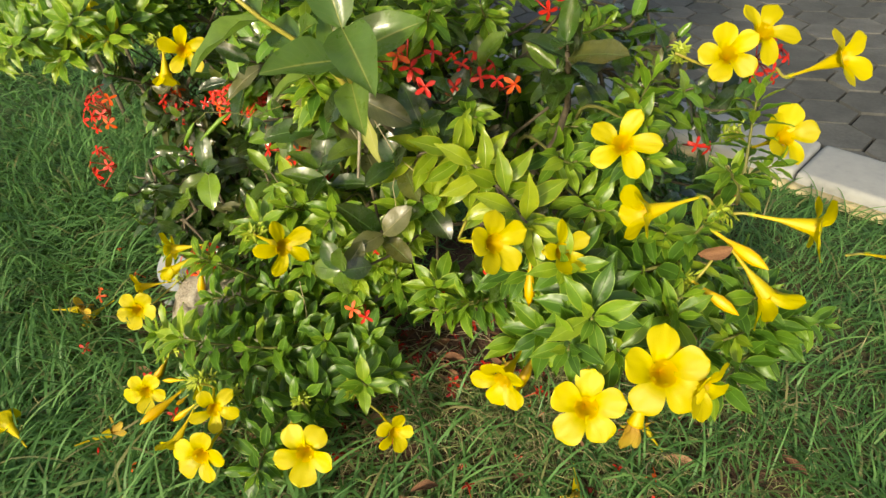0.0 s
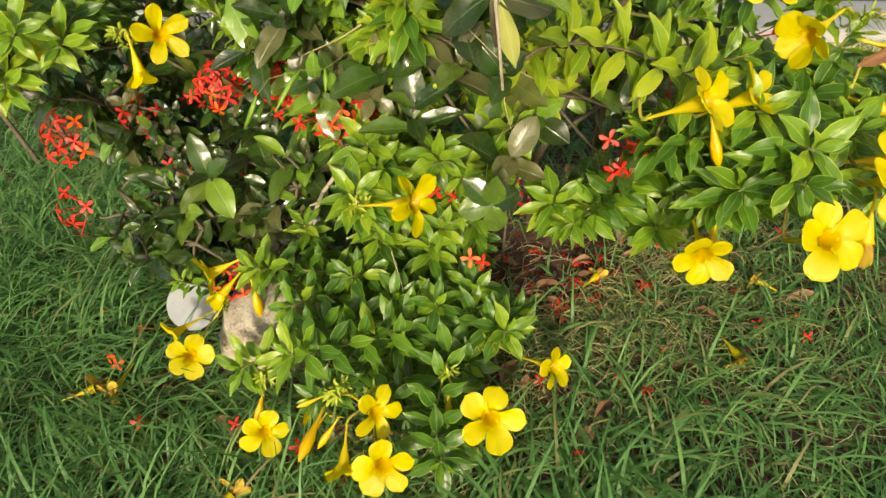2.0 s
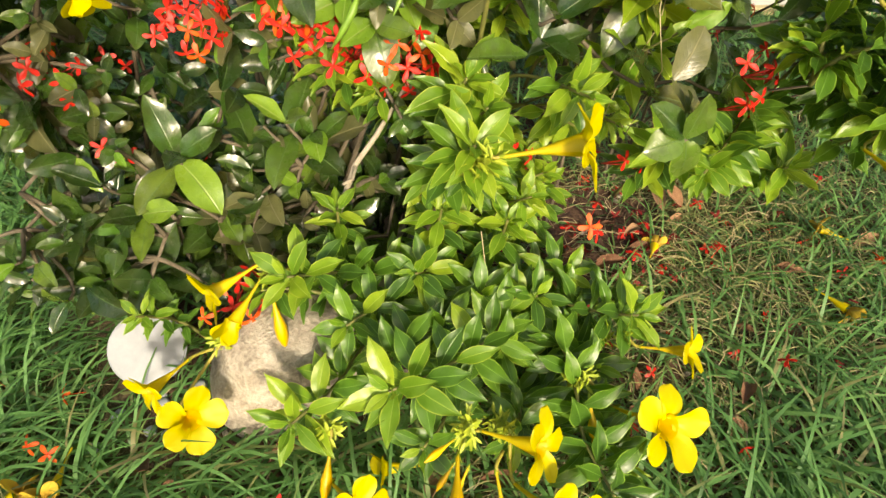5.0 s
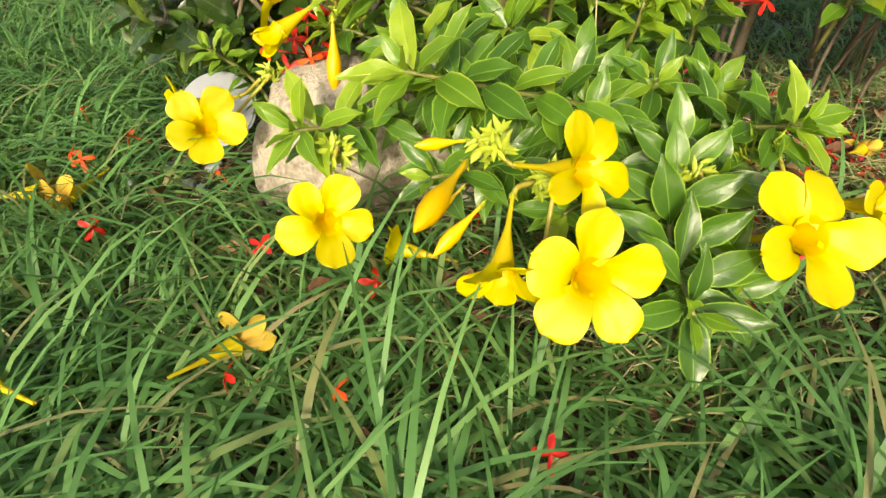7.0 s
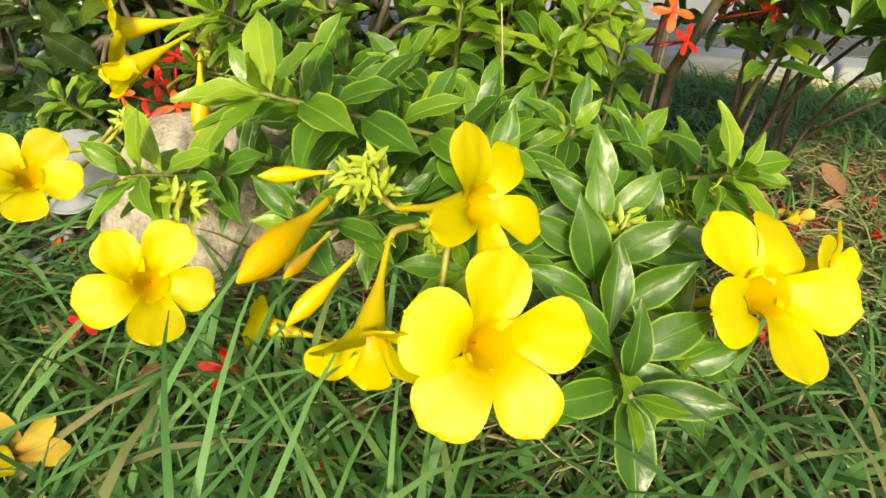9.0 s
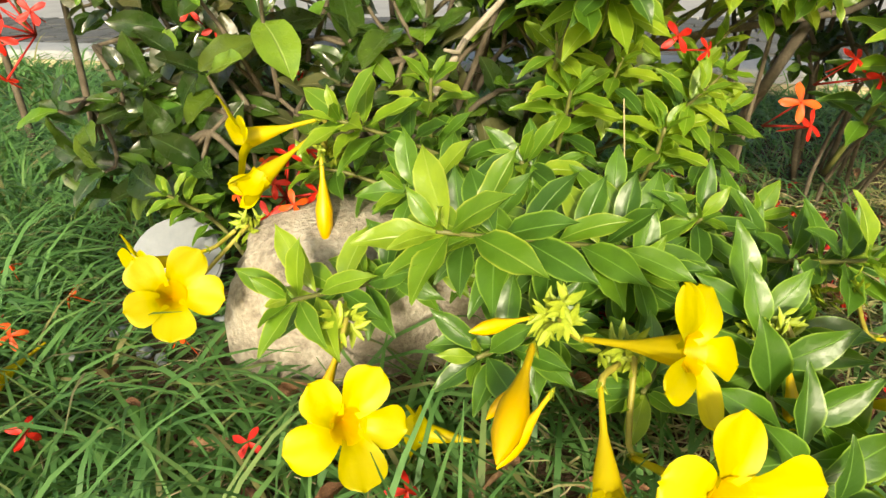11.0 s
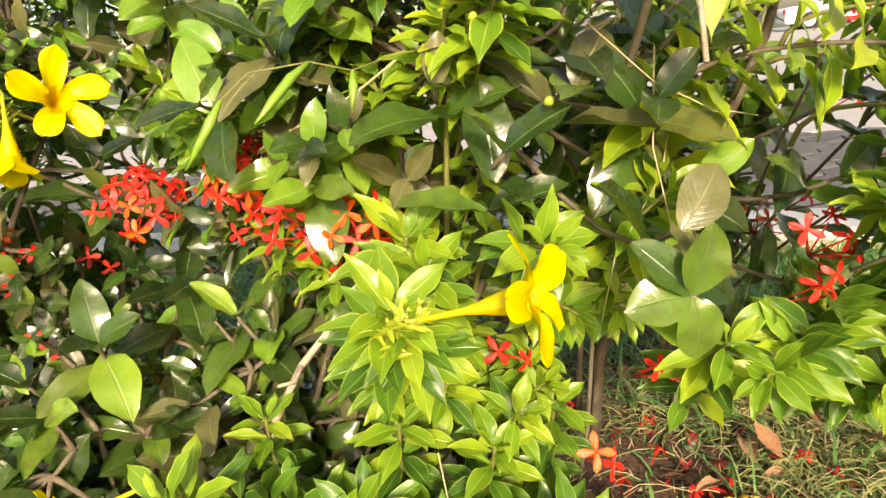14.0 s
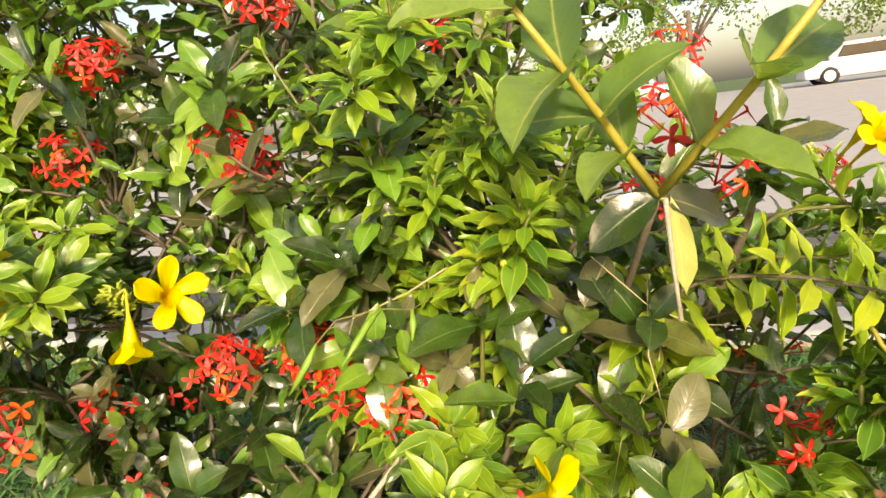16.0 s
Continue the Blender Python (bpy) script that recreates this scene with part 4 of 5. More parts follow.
for root, tip in (((-.378, .675, .165), (-.384, .655, .105)), ((-.315, .452, .135), (-.352, .398, .128)), ((-.305, .452, .108), (-.338, .436, .086)), ((-.312, .460, .144), (-.343, .455, .146)),
                  ((-.172, .455, .098), (-.186, .425, .062)), ((-.39, .54, .098), (-.415, .515, .06)), ((-.316, .456, .118), (-.337, .452, .100))):
    flower_bud(front, root, tip)
for at_, way in (((-.300, .460, .142), (-.2, -.6, .5)), ((-.372, .700, .162), (-.6, -.3, .4)), ((-.387, .545, .108), (0, -.7, .4)), ((-.437, .690, .116), (-.5, -.5, .4)),
                 ((-.167, .465, .104), (.1, -.7, .4)), ((-.262, .458, .113), (0, -.6, .4)), ((-.102, .486, .104), (.6, -.5, .3))):
    flower_cap(front, at_, way)
whorled_shoot(front, ((-.43, .76, .02), (-.46, .775, .08), (-.485, .772, .108), (-.498, .768, .120)), .027, 0.016, 0.35, 3)
front.finish()

# ---- allamanda that climbs through the middle ----
middle = Plant("allamanda_shrub", (-0.10, 0.86, 0), "tall allamanda weaving up through darker shrubs", "shrub", "allamandas")
shoots(middle, [(-.214, .560, .312), (-.184, .599, .328), (-.118, .576, .515), (-.020, .560, .36)], 0.78, 0.043, 0.75, 0.5)
shoots(middle, [(-.289, .778, .433), (-.280, .795, .411), (-.262, .776, .337), (-.220, .734, .301), (-.163, .723, .444), (-.122, .726, .519), (-.086, .711, .183)], 0.76, 0.036, 0.75, 0.5)
shoots(middle, [(-.224, .740, .352), (-.05, .62, .55), (.02, .66, .60), (-.20, .70, .56), (-.10, .66, .40), (-.32, .82, .47), (-.02, .60, .30)], 0.78, 0.037, 0.8, 0.6)
allamanda_flower(middle, (-.158, .509, .331), (.77, -.60, .20), 0.072, (-.213, .553, .318), 80, 10)
flower_cap(middle, (-.214, .554, .320), (.3, -.5, .8), size=1.2)
allamanda_flower(middle, (-.382, .816, .452), (.40, -.85, .22), 0.074, (-.432, .835, .458))
allamanda_flower(middle, (-.425, .822, .412), (-.08, -.25, -.95), 0.056, (-.432, .838, .456), 22)
flower_cap(middle, (-.434, .836, .460), (-.2, -.5, .8))
allamanda_flower(middle, (-.520, .835, .485), (.25, -.85, .40), 0.072, (-.55, .88, .50))
rm = random.Random(41)
for k in range(14):
    p, v = in_egg((-0.10, 0.80, 0.46), (0.26, 0.22, 0.30), rm, 0.75)
    if v.y < 0.3 and not (-.40 < p.x < -.17 and .30 < p.z < .48):
        allamanda_shoot(middle, p, v + UP * 0.6, None, 0.74, 0.037, 0.8, rng=rm)
shoots(middle, [(-.16, .655, .215), (-.183, .70, .19), (-.085, .64, .20), (-.065, .665, .225), (-.115, .62, .195), (-.13, .68, .25), (-.21, .66, .235)], 0.80, 0.036, 0.8, 0.7, 0.015)
rm = random.Random(43)
for k in range(24):
    p, v = in_egg((-0.08, 0.76, 0.48), (0.30, 0.25, 0.34), rm, 0.85)
    if v.y < 0.1 and not (-.40 < p.x < -.17 and .30 < p.z < .48):
        allamanda_shoot(middle, p, v + Vector((0, -.4, .7)), p + Vector((-v.x * .08, .16, -.09)), 0.72, 0.036, 0.9, 0.012, rng=rm)
for k in range(15):
    p = Vector((rm.uniform(-.20, .06), rm.uniform(.60, .76), rm.uniform(.46, .68)))
    allamanda_shoot(middle, p, (rm.uniform(-.3, .3), -.5, .8), p + Vector((0, .14, -.10)), 0.66, 0.035, 0.9, 0.012, rng=rm)
flower_bud(middle, (-.250, .803, .458), (-.246, .786, .452))
for points, size, fresh in (
                (((-.25, .86, .25), (-.27, .82, .36), (-.284, .79, .41), (-.286, .778, .434)), .038, 2),
        (((-.16, .74, .20), (-.17, .68, .28), (-.180, .65, .315), (-.182, .632, .340)), .046, 3),
        (((-.20, .70, .18), (-.21, .62, .27), (-.213, .59, .30), (-.214, .572, .318)), .044, 3),
        (((-.15, .86, .30), (-.17, .82, .38), (-.18, .79, .42), (-.181, .775, .445)), .036, 9),
        (((-.15, .82, .30), (-.155, .77, .38), (-.156, .74, .41), (-.156, .725, .434)), .036, 9)):
    whorled_shoot(middle, points, size, bare=0.6, fresh=fresh)
whorled_shoot(middle, ((-.13, .70, .30), (-.13, .66, .42), (-.118, .625, .48), (-.113, .603, .512)), .042, 0.014, 0.72, 9, new_kind="allamanda_gold")
middle.finish()

# ---- allamanda on the kerb side, full of flowers ----
right = Plant("allamanda_shrub", (0.20, 0.66, 0), "spreading allamanda covered in yellow trumpet flowers near the kerb", "shrub", "allamandas")
right_nodes = framework(right, ((.10, .50, .30), (.28, .48, .33), (.36, .58, .36), (.22, .58, .40), (.12, .58, .42), (.44, .52, .22), (.18, .44, .30)))
shoots(right, [(.009, .520, .230), (.041, .531, .235), (.119, .520, .182), (.171, .483, .269), (.197, .430, .364), (.159, .347, .352), (.274, .428, .348)], 0.60, 0.043, 0.28, 0.3, 0.0155, right_nodes)
shoots(right, [(.294, .476, .403), (.269, .679, .485), (.330, .560, .42), (.240, .520, .45), (.130, .440, .36), (.17, .40, .33), (.22, .45, .30)], 0.58, 0.041, 0.28, 0.3, 0.0155, right_nodes)
shoots(right, [(.14, .43, .28), (.27, .40, .29), (.33, .44, .28), (.36, .50, .33), (.10, .52, .33), (.16, .53, .37), (.23, .56, .40)], 0.55, 0.041, 0.15, 0.2, 0.0155, right_nodes)
shoots(right, [(.40, .60, .40), (.38, .66, .47), (.46, .50, .25), (.30, .38, .26)], 0.55, 0.040, 0.3, 0.3, 0.0155, right_nodes)
for mouth, facing, dia, cap, spread in (((.208, .500, .476), (-.15, -.75, .55), .070, (.225, .565, .44), 78), ((.418, .643, .413), (.20, -.70, .60), .076, (.375, .68, .40), 78),
                                        ((.385, .450, .420), (.92, -.25, -.05), .066, (.315, .470, .42), 80), ((.232, .462, .424), (-.90, -.35, -.10), .066, (.300, .485, .42), 50),
                                        ((.384, .700, .515), (.10, -.65, .70), .078, (.325, .72, .49), 78), ((.336, .655, .505), (-.15, -.75, .60), .070, (.29, .70, .49), 78),
                                        ((.360, .442, .340), (.55, -.45, -.55), .070, (.29, .455, .345), 62), ((.091, .404, .426), (.60, -.65, .45), .066, (.06, .462, .41), 74)):
    allamanda_flower(right, mouth, facing, dia, cap, spread)
for mouth, facing, dia, cap, spread in (((.154, .426, .402), (.62, -.58, .50), .060, (.115, .475, .385), 66), ((.100, .390, .256), (-.35, -.80, .05), .068, (.145, .435, .275), 62),
                                        ((.178, .325, .300), (-.05, -.72, .60), .076, (.19, .395, .30), 76), ((.240, .330, .346), (-.05, -.70, .66), .084, (.25, .405, .325), 78),
                                        ((.275, .325, .335), (.55, -.65, .05), .066, (.255, .405, .322), 66), ((.226, .330, .275), (-.2, -.3, -.85), .056, (.24, .40, .31), 20),
                                        ((.420, .580, .53), (.5, -.5, .5), .064, (.38, .63, .50), 70), ((.56, .56, .30), (.4, -.7, .4), .064, (.50, .58, .29), 70)):
    allamanda_flower(right, mouth, facing, dia, cap, spread, old=(spread == 20))
for root, tip in (((.125, .445, .385), (.125, .420, .335)), ((.30, .47, .40), (.345, .43, .385)), ((.24, .40, .318), (.285, .365, .325)), ((.14, .43, .27), (.115, .40, .225)), ((.285, .455, .35), (.33, .425, .33))):
    flower_bud(right, root, tip)
for at_, way in (((.225, .565, .44), (-.2, -.6, .6)), ((.375, .68, .40), (.3, -.5, .6)), ((.310, .472, .42), (.5, -.4, .5)), ((.30, .71, .49), (0, -.6, .7)), ((.288, .455, .347), (.5, -.5, .3)),
                 ((.125, .455, .40), (-.2, -.6, .5)), ((.145, .437, .277), (-.3, -.6, .3)), ((.19, .397, .30), (0, -.7, .4)), ((.252, .405, .323), (.2, -.6, .4))):
    flower_cap(right, at_, way)
whorled_shoot(right, ((.10, .66, .30), (.0, .61, .37), (-.005, .59, .41), (.032, .569, .428), (.08, .515, .428), (.122, .455, .41)), 0.056, 0.020, 0.28, 30, limp=0.16, mat=TWIG, new_kind="allamanda_gold")
for points, size, fresh in (
        (((.20, .62, .20), (.19, .50, .30), (.185, .42, .35), (.18, .371, .368)), .050, 2),
        (((.16, .62, .12), (.14, .55, .17), (.122, .515, .19), (.119, .500, .204)), .044, 3),
        (((.20, .60, .20), (.18, .50, .33), (.165, .45, .37), (.158, .420, .388)), .044, 2),
        (((.26, .62, .20), (.26, .56, .32), (.265, .52, .36), (.265, .498, .374)), .044, 2),
        (((.22, .64, .20), (.22, .58, .31), (.225, .55, .35), (.226, .540, .370)), .042, 2),
        (((.05, .66, .10), (.03, .60, .19), (.015, .57, .225), (.009, .550, .242)), .046, 4),
        (((.20, .52, .18), (.21, .44, .27), (.205, .40, .31), (.21, .375, .325)), .048, 1),
        (((.18, .54, .16), (.155, .46, .25), (.145, .42, .30), (.14, .40, .32)), .046, 1),
        (((.24, .54, .20), (.25, .46, .28), (.26, .43, .32), (.265, .41, .34)), .046, 2),
        (((.30, .56, .20), (.33, .50, .28), (.35, .47, .31), (.358, .455, .33)), .044, 2)):
    whorled_shoot(right, points, size, bare=0.42, fresh=fresh)
for tip in ((.20, .50, .40), (.17, .53, .44), (.24, .55, .47)):
    t0 = Vector(tip)
    allamanda_shoot(right, t0, (RNG.uniform(-.2, .5), -.6, .6), t0 + Vector((-.06, .12, -.05)), 0.6, 0.040, 1.0, 0.016)
right.finish()

# ---- allamanda behind, towards the lawn ----
rear = Plant("allamanda_shrub", (-0.76, 1.18, 0), "yellow-green allamanda thicket at the edge of the lawn", "shrub", "allamandas", 150)
rr = random.Random(21)
for k in range(64):
    p = Vector((rr.uniform(-1.0, -.40), rr.uniform(1.1, 1.38), rr.uniform(.45, 1.05)))
    allamanda_shoot(rear, p, (rr.uniform(-.4, .4), -.4, .9), (p.x * .9 - .05, p.y + .1, p.z - .25), 0.3, 0.045, 0.85, rng=rr)
for k in range(14):
    p, v = in_egg((-0.60, 1.20, 0.66), (0.15, 0.12, 0.20), rr, 0.6)
    allamanda_shoot(rear, p, v + UP * 0.5, (p.x * .9 - .08, p.y + .12, p.z - .10), 0.3, 0.044, 0.5, rng=rr)
for x, y, z in ((-1.0, 1.40, .75), (-.90, 1.42, .70), (-.80, 1.40, .80), (-.68, 1.42, .75), (-.58, 1.44, .80), (-.48, 1.42, .70)):
    rear.stem("trunk", smooth_line(((x * .8 - .16, 1.46, -.02), (x * .9 - .08, 1.45, .25), (x, y, z)), 5), [.007 - .0004 * i for i in range(11)], TWIG, 6)
rear.finish()

# ---- allamanda that leans over the ixora towards the lawn ----
side = Plant("allamanda_shrub", (-0.44, 0.93, 0), "fresh green allamanda leaning over dark ixora towards the lawn", "shrub", "allamandas")
side_nodes = framework(side, ((-.46, .97, .44), (-.54, .98, .46), (-.60, .99, .45), (-.66, 1.0, .44)))
for x, y, z in ((-.49, .80, .470), (-.523, .84, .459), (-.567, .82, .456), (-.485, .876, .471), (-.56, .782, .447), (-.60, .80, .470), (-.64, .82, .455), (-.68, .80, .470), (-.62, .86, .490),
                (-.70, .88, .480), (-.56, .90, .510), (-.48, .93, .520), (-.74, .84, .460), (-.66, .76, .450), (-.64, .94, .530), (-.54, .95, .545), (-.52, .78, .500), (-.60, .75, .480)):
    tip = Vector((x, y, z))
    node = min(side_nodes, key=lambda w: (w - tip).length)
    whorled_shoot(side, (node, node.lerp(tip, 0.5) + UP * 0.025, tip), 0.042, 0.018, 0.2, 4, limp=0.15)
side.finish()

# ---- ixoras: dark broad leaves and red heads ----
def ixora(base, label, eggs, twigs, heads, seed, size=0.057, single=300, fresh=0.12, bronze=0.07):
    rng = random.Random(seed)
    pl = Plant("ixora_shrub", base, label, "shrub", "ixoras", single)
    b = Vector(base)
    stems = []
    for k in range(4):
        c, r, _ = eggs[k % len(eggs)]
        top = Vector((c[0] + rng.uniform(-.5, .5) * r[0], c[1] + rng.uniform(-.3, .5) * r[1], c[2] + rng.uniform(-.2, .4) * r[2]))
        pts = bezier(b + Vector((rng.uniform(-.03, .03), rng.uniform(-.03, .03), -0.02)), b + Vector((rng.uniform(-.05, .05), rng.uniform(-.05, .05), 0.15)), b.lerp(top, 0.6), top, 8)
        pl.stem("trunk", pts, [0.0040 - 0.0020 * i / 7 for i in range(8)], TWIG, 7)
        stems.append(pts)
    for c, r, count in eggs:
        for k in range(9):
            top, _ = in_egg(c, r, rng, 0.45)
            s = min(rng.choice(stems[:4])[2:7], key=lambda w: (w - top).length)
            pts = bezier(s, s.lerp(top, 0.3) + UP * 0.02, s.lerp(top, 0.7) + UP * 0.03, top, 6)
            pl.stem("trunk", pts, [0.0034 - 0.0016 * i / 5 for i in range(6)], TWIG, 6)
            stems.append(pts)
    nodes = [w for s in stems for w in s[2:]]
    for c, r, count in eggs:
        for k in range(count):
            p, v = in_egg(c, r, rng)
            q = min(nodes, key=lambda w: (w - p).length)
            ixora_twig(pl, p, v + UP * 0.55 + Vector((0, -0.35, 0)), q, rng.choice((3, 3, 4)), size * rng.choice((0.45, 0.65, 0.8, 0.95, 1.12)), fresh if c[2] > 0.25 else fresh * 0.1, bronze, rng=rng)
    for tip, way, pairs, sz, bronze in twigs:
        q = min(nodes, key=lambda w: (w - Vector(tip)).length)
        ixora_twig(pl, tip, way, q, pairs, sz, 0.05, bronze, rng=rng)
    for centre, way, count in heads:
        red_cluster(pl, centre, way, count, rng=rng)
    pl.finish()
    return pl


# fresh also paints in light: few pale leaves where dim, many where bright.
ixora((-0.42, 0.98, 0), "dark-leaved ixora with red flower heads at the lawn edge", [((-0.43, 0.99, 0.32), (0.19, 0.18, 0.25), 90), ((-0.42, 0.89, 0.13), (0.21, 0.12, 0.12), 66)],
      [((-.452, .808, .205), (-.1, -.7, .6), 3, .066, 0), ((-.505, .86, .19), (-.3, -.6, .6), 3, .064, 0), ((-.479, .832, .176), (-.2, -.7, .3), 3, .06, 0), ((-.55, .82, .13), (-.6, -.6, .2), 3, .062, 0),
       ((-.40, .80, .26), (.1, -.7, .6), 3, .066, 0), ((-.515, .835, .125), (-.2, -.6, .5), 2, .050, 0), ((-.478, .81, .11), (.1, -.7, .5), 2, .05, 0)],
      [((-.343, .829, .370), (.1, -.8, .5), 18), ((-.550, .791, .369), (-.4, -.7, .5), 10), ((-.599, .811, .254), (-.6, -.6, .3), 6), ((-.45, .88, .24), (0, -.9, .3), 4),
       ((-.405, .70, .135), (0, -.7, .4), 9), ((-.36, .90, .17), (.1, -.8, .3), 3), ((-.48, .90, .33), (-.2, -.8, .5), 6), ((-.41, 1.0, .28), (0, -.9, .3), 4)], 31, fresh=0.03, bronze=0.14)
ixora((-0.12, 0.88, 0), "ixora with broad dark leaves and red heads, woody at its foot", [((-0.13, 0.85, 0.42), (0.21, 0.20, 0.28), 155), ((-0.22, 0.83, 0.16), (0.18, 0.10, 0.13), 46)],
      [((.0, .585, .45), (-.1, -.6, .7), 3, .062, 0), ((-.03, .57, .41), (-.2, -.7, .5), 3, .058, 0), ((.035, .61, .475), (.2, -.6, .7), 3, .06, 0), ((.0, .57, .355), (.1, -.8, .4), 3, .055, 0), ((-.06, .62, .47), (-.3, -.6, .7), 3, .06, 0), ((-.045, .535, .335), (.2, -.6, .6), 2, .066, 1), ((-.128, .590, .390), (.0, -.6, .8), 3, .062, 0), ((-.187, .738, .530), (.0, -.2, 1), 4, .062, 0), ((-.122, .846, .615), (.0, -.05, 1), 5, .064, 0),
       ((-.07, .60, .42), (.1, -.5, .8), 2, .068, 1), ((-.15, .63, .43), (-.2, -.6, .7), 2, .06, 1)],
      [((-.260, .776, .384), (.0, -.8, .5), 20), ((-.240, .775, .350), (.2, -.8, .4), 8), ((-.215, .735, .335), (.2, -.8, .4), 9), ((-.178, .705, .330), (.2, -.8, .4), 12), ((-.28, .90, .57), (0, -.8, .5), 10), ((-.305, .93, .60), (-.2, -.8, .5), 8),
       ((-.10, .66, .22), (.1, -.8, .2), 4), ((-.09, .55, .19), (.1, -.7, .3), 3), ((.0, .60, .20), (.2, -.7, .3), 3)], 32, fresh=0.42, bronze=0.24)
ixora((0.22, 0.84, 0), "ixora with dark glossy leaves and scattered red florets near the kerb", [((0.21, 0.86, 0.36), (0.22, 0.19, 0.17), 96), ((0.26, 0.86, 0.20), (0.18, 0.07, 0.08), 20)],
      [((.115, .557, .337), (.2, -.7, .5), 3, .062, 0), ((.206, .603, .398), (.3, -.6, .6), 3, .06, 0), ((.10, .56, .26), (.2, -.8, .2), 3, .058, 0), ((.06, .66, .49), (.0, -.5, .8), 3, .068, 0), ((.158, .625, .530), (-.1, -.5, .8), 3, .066, 0), ((.166, .640, .500), (.5, -.5, .6), 2, .062, 0), ((.150, .640, .495), (-.6, -.5, .5), 2, .062, 0)],
      [((.016, .520, .535), (.1, -.6, .7), 3), ((-.011, .533, .568), (-.2, -.5, .8), 5), ((.054, .640, .500), (.1, -.6, .7), 5), ((.095, .611, .495), (.2, -.6, .6), 4), ((.094, .549, .261), (.2, -.7, .4), 4),
       ((.249, .720, .250), (.2, -.7, .5), 5), ((.117, .539, .290), (.3, -.8, .3), 5), ((.28, .70, .27), (.3, -.7, .4), 3), ((.35, .72, .36), (.4, -.7, .4), 4), ((.40, .70, .30), (.5, -.6, .4), 4),
       ((.33, .60, .28), (.4, -.7, .2), 3), ((.44, .78, .46), (.5, -.6, .5), 8), ((.124, .693, .575), (.1, -.7, .6), 9), ((.20, .768, .64), (.2, -.6, .7), 6)], 33, fresh=0.52, bronze=0.12)
ixora((-0.22, 1.14, 0), "tall ixora at the back with red heads above dark leaves", [((-0.24, 1.08, 0.64), (0.36, 0.18, 0.32), 170), ((0.14, 1.0, 0.72), (0.26, 0.18, 0.24), 90), ((-0.30, 1.22, 0.82), (0.46, 0.14, 0.28), 110), ((0.16, 1.14, 0.88), (0.34, 0.14, 0.24), 64)],
      [((-.178, .962, .70), (0, -.7, .5), 3, .07, 0), ((-.30, .98, .66), (-.2, -.7, .5), 3, .07, 0)],
      [((-.433, 1.02, .706), (-.1, -.8, .5), 20), ((-.484, 1.02, .597), (-.2, -.8, .4), 12), ((-.234, .93, .745), (0, -.8, .5), 14), ((-.071, .87, .695), (.1, -.8, .5), 16), ((-.53, .97, .50), (-.3, -.8, .3), 8)], 34, fresh=0.55, bronze=0.12)

# ---- young ixora stem with large pale leaves ----
young = Plant("ixora_sapling", (0.08, 0.86, 0), "young ixora with thick yellow-green stems and large pale leaves", "shrub", "ixoras")
fork = Vector((-.052, .524, .512))
young.stem("stem", bezier(young.base, Vector((.06, .80, .25)), Vector((-.03, .62, .40)), fork, 10), [.0036 - .0001 * i for i in range(10)], TWIG, 8)


def leafy_stem(path_points, sizes, seed):
    rng = random.Random(seed)
    pts = [Vector(p) for p in path_points]
    recs = []
    for i in range(1, len(pts)):
        t = (pts[min(i + 1, len(pts) - 1)] - pts[i - 1]).normalized()
        a, b = side_vectors(t)
        w0 = 0.4 + 1.57 * i
        for k in range(2):
            w = w0 + math.pi * k + rng.uniform(-.2, .2)
            r = a * math.cos(w) + b * math.sin(w)
            d = t * 0.55 + r * 0.85
            recs.append(("sapling", rng.randrange(4), axes(pts[i], d, t * 0.75 - r * 0.5 + Vector((-.2, -.3, .35)), sizes[i - 1] * rng.uniform(0.9, 1.1), 0.92)))
    young.twigs.append((pts, [0.0036 - 0.0004 * i for i in range(len(pts))], STEM_YELLOW, recs))


leafy_stem([fork, (-.075, .524, .543), (-.096, .517, .568), (-.125, .505, .596), (-.158, .497, .632)], (.066, .072, .078, .074), 3)
young.twigs.append(([fork, fork + Vector((.002, -.003, -.004))], [.002, .0015], STEM_YELLOW, [("pale", 2, axes(fork + Vector((.006, -.004, 0)), (.12, -.05, -1), (-.3, -.9, .1), .075, 0.8)), ("ixora", 1, axes(fork, (-.8, .2, -.35), (-.3, -.7, .6), .060, 1.0)), ("bronze", 0, axes(fork, (.75, -.1, -.3), (.1, -.8, .5), .062, 1.0))]))
leafy_stem([fork, (-.046, .490, .543), (-.040, .452, .578), (-.028, .420, .615)], (.068, .078, .078), 5)
broad = random.Random(8)
node = Vector((-.085, .482, .322))
young.stem("stem", bezier(Vector((.02, .66, .30)), Vector((0, .58, .30)), Vector((-.06, .50, .30)), node, 6), [.0017] * 6, TWIG, 6)
recs = []
for d, n, size, wide, kind_name in (((-.95, .1, .12), (-.3, -.75, .6), .037, 1.4, "ixora"), ((.15, -.2, .9), (-.3, -.85, .3), .039, 1.4, "ixora"), ((.02, -.35, -.85), (-.35, -.8, .5), .037, 1.4, "ixora"), ((.9, .1, .05), (-.3, -.75, .6), .037, 1.35, "ixora"), ((.75, .4, .6), (.3, -.9, .1), .042, 1.2, "bronze"), ((-.6, .4, .8), (.3, -.9, .2), .041, 1.25, "ixora")):
    recs.append((kind_name, broad.randrange(4), axes(node, Vector(d), Vector(n), size, wide)))
young.twigs.append(([node - Vector((0, -.01, .012)), node], [.003, .002], TWIG, recs))
BERRY = spun_data("berry", [(0.0, 0.10), (0.12, 0.36), (0.4, 0.5), (0.75, 0.40), (0.95, 0.14), (1.0, 0.05)], CALYX, 9)
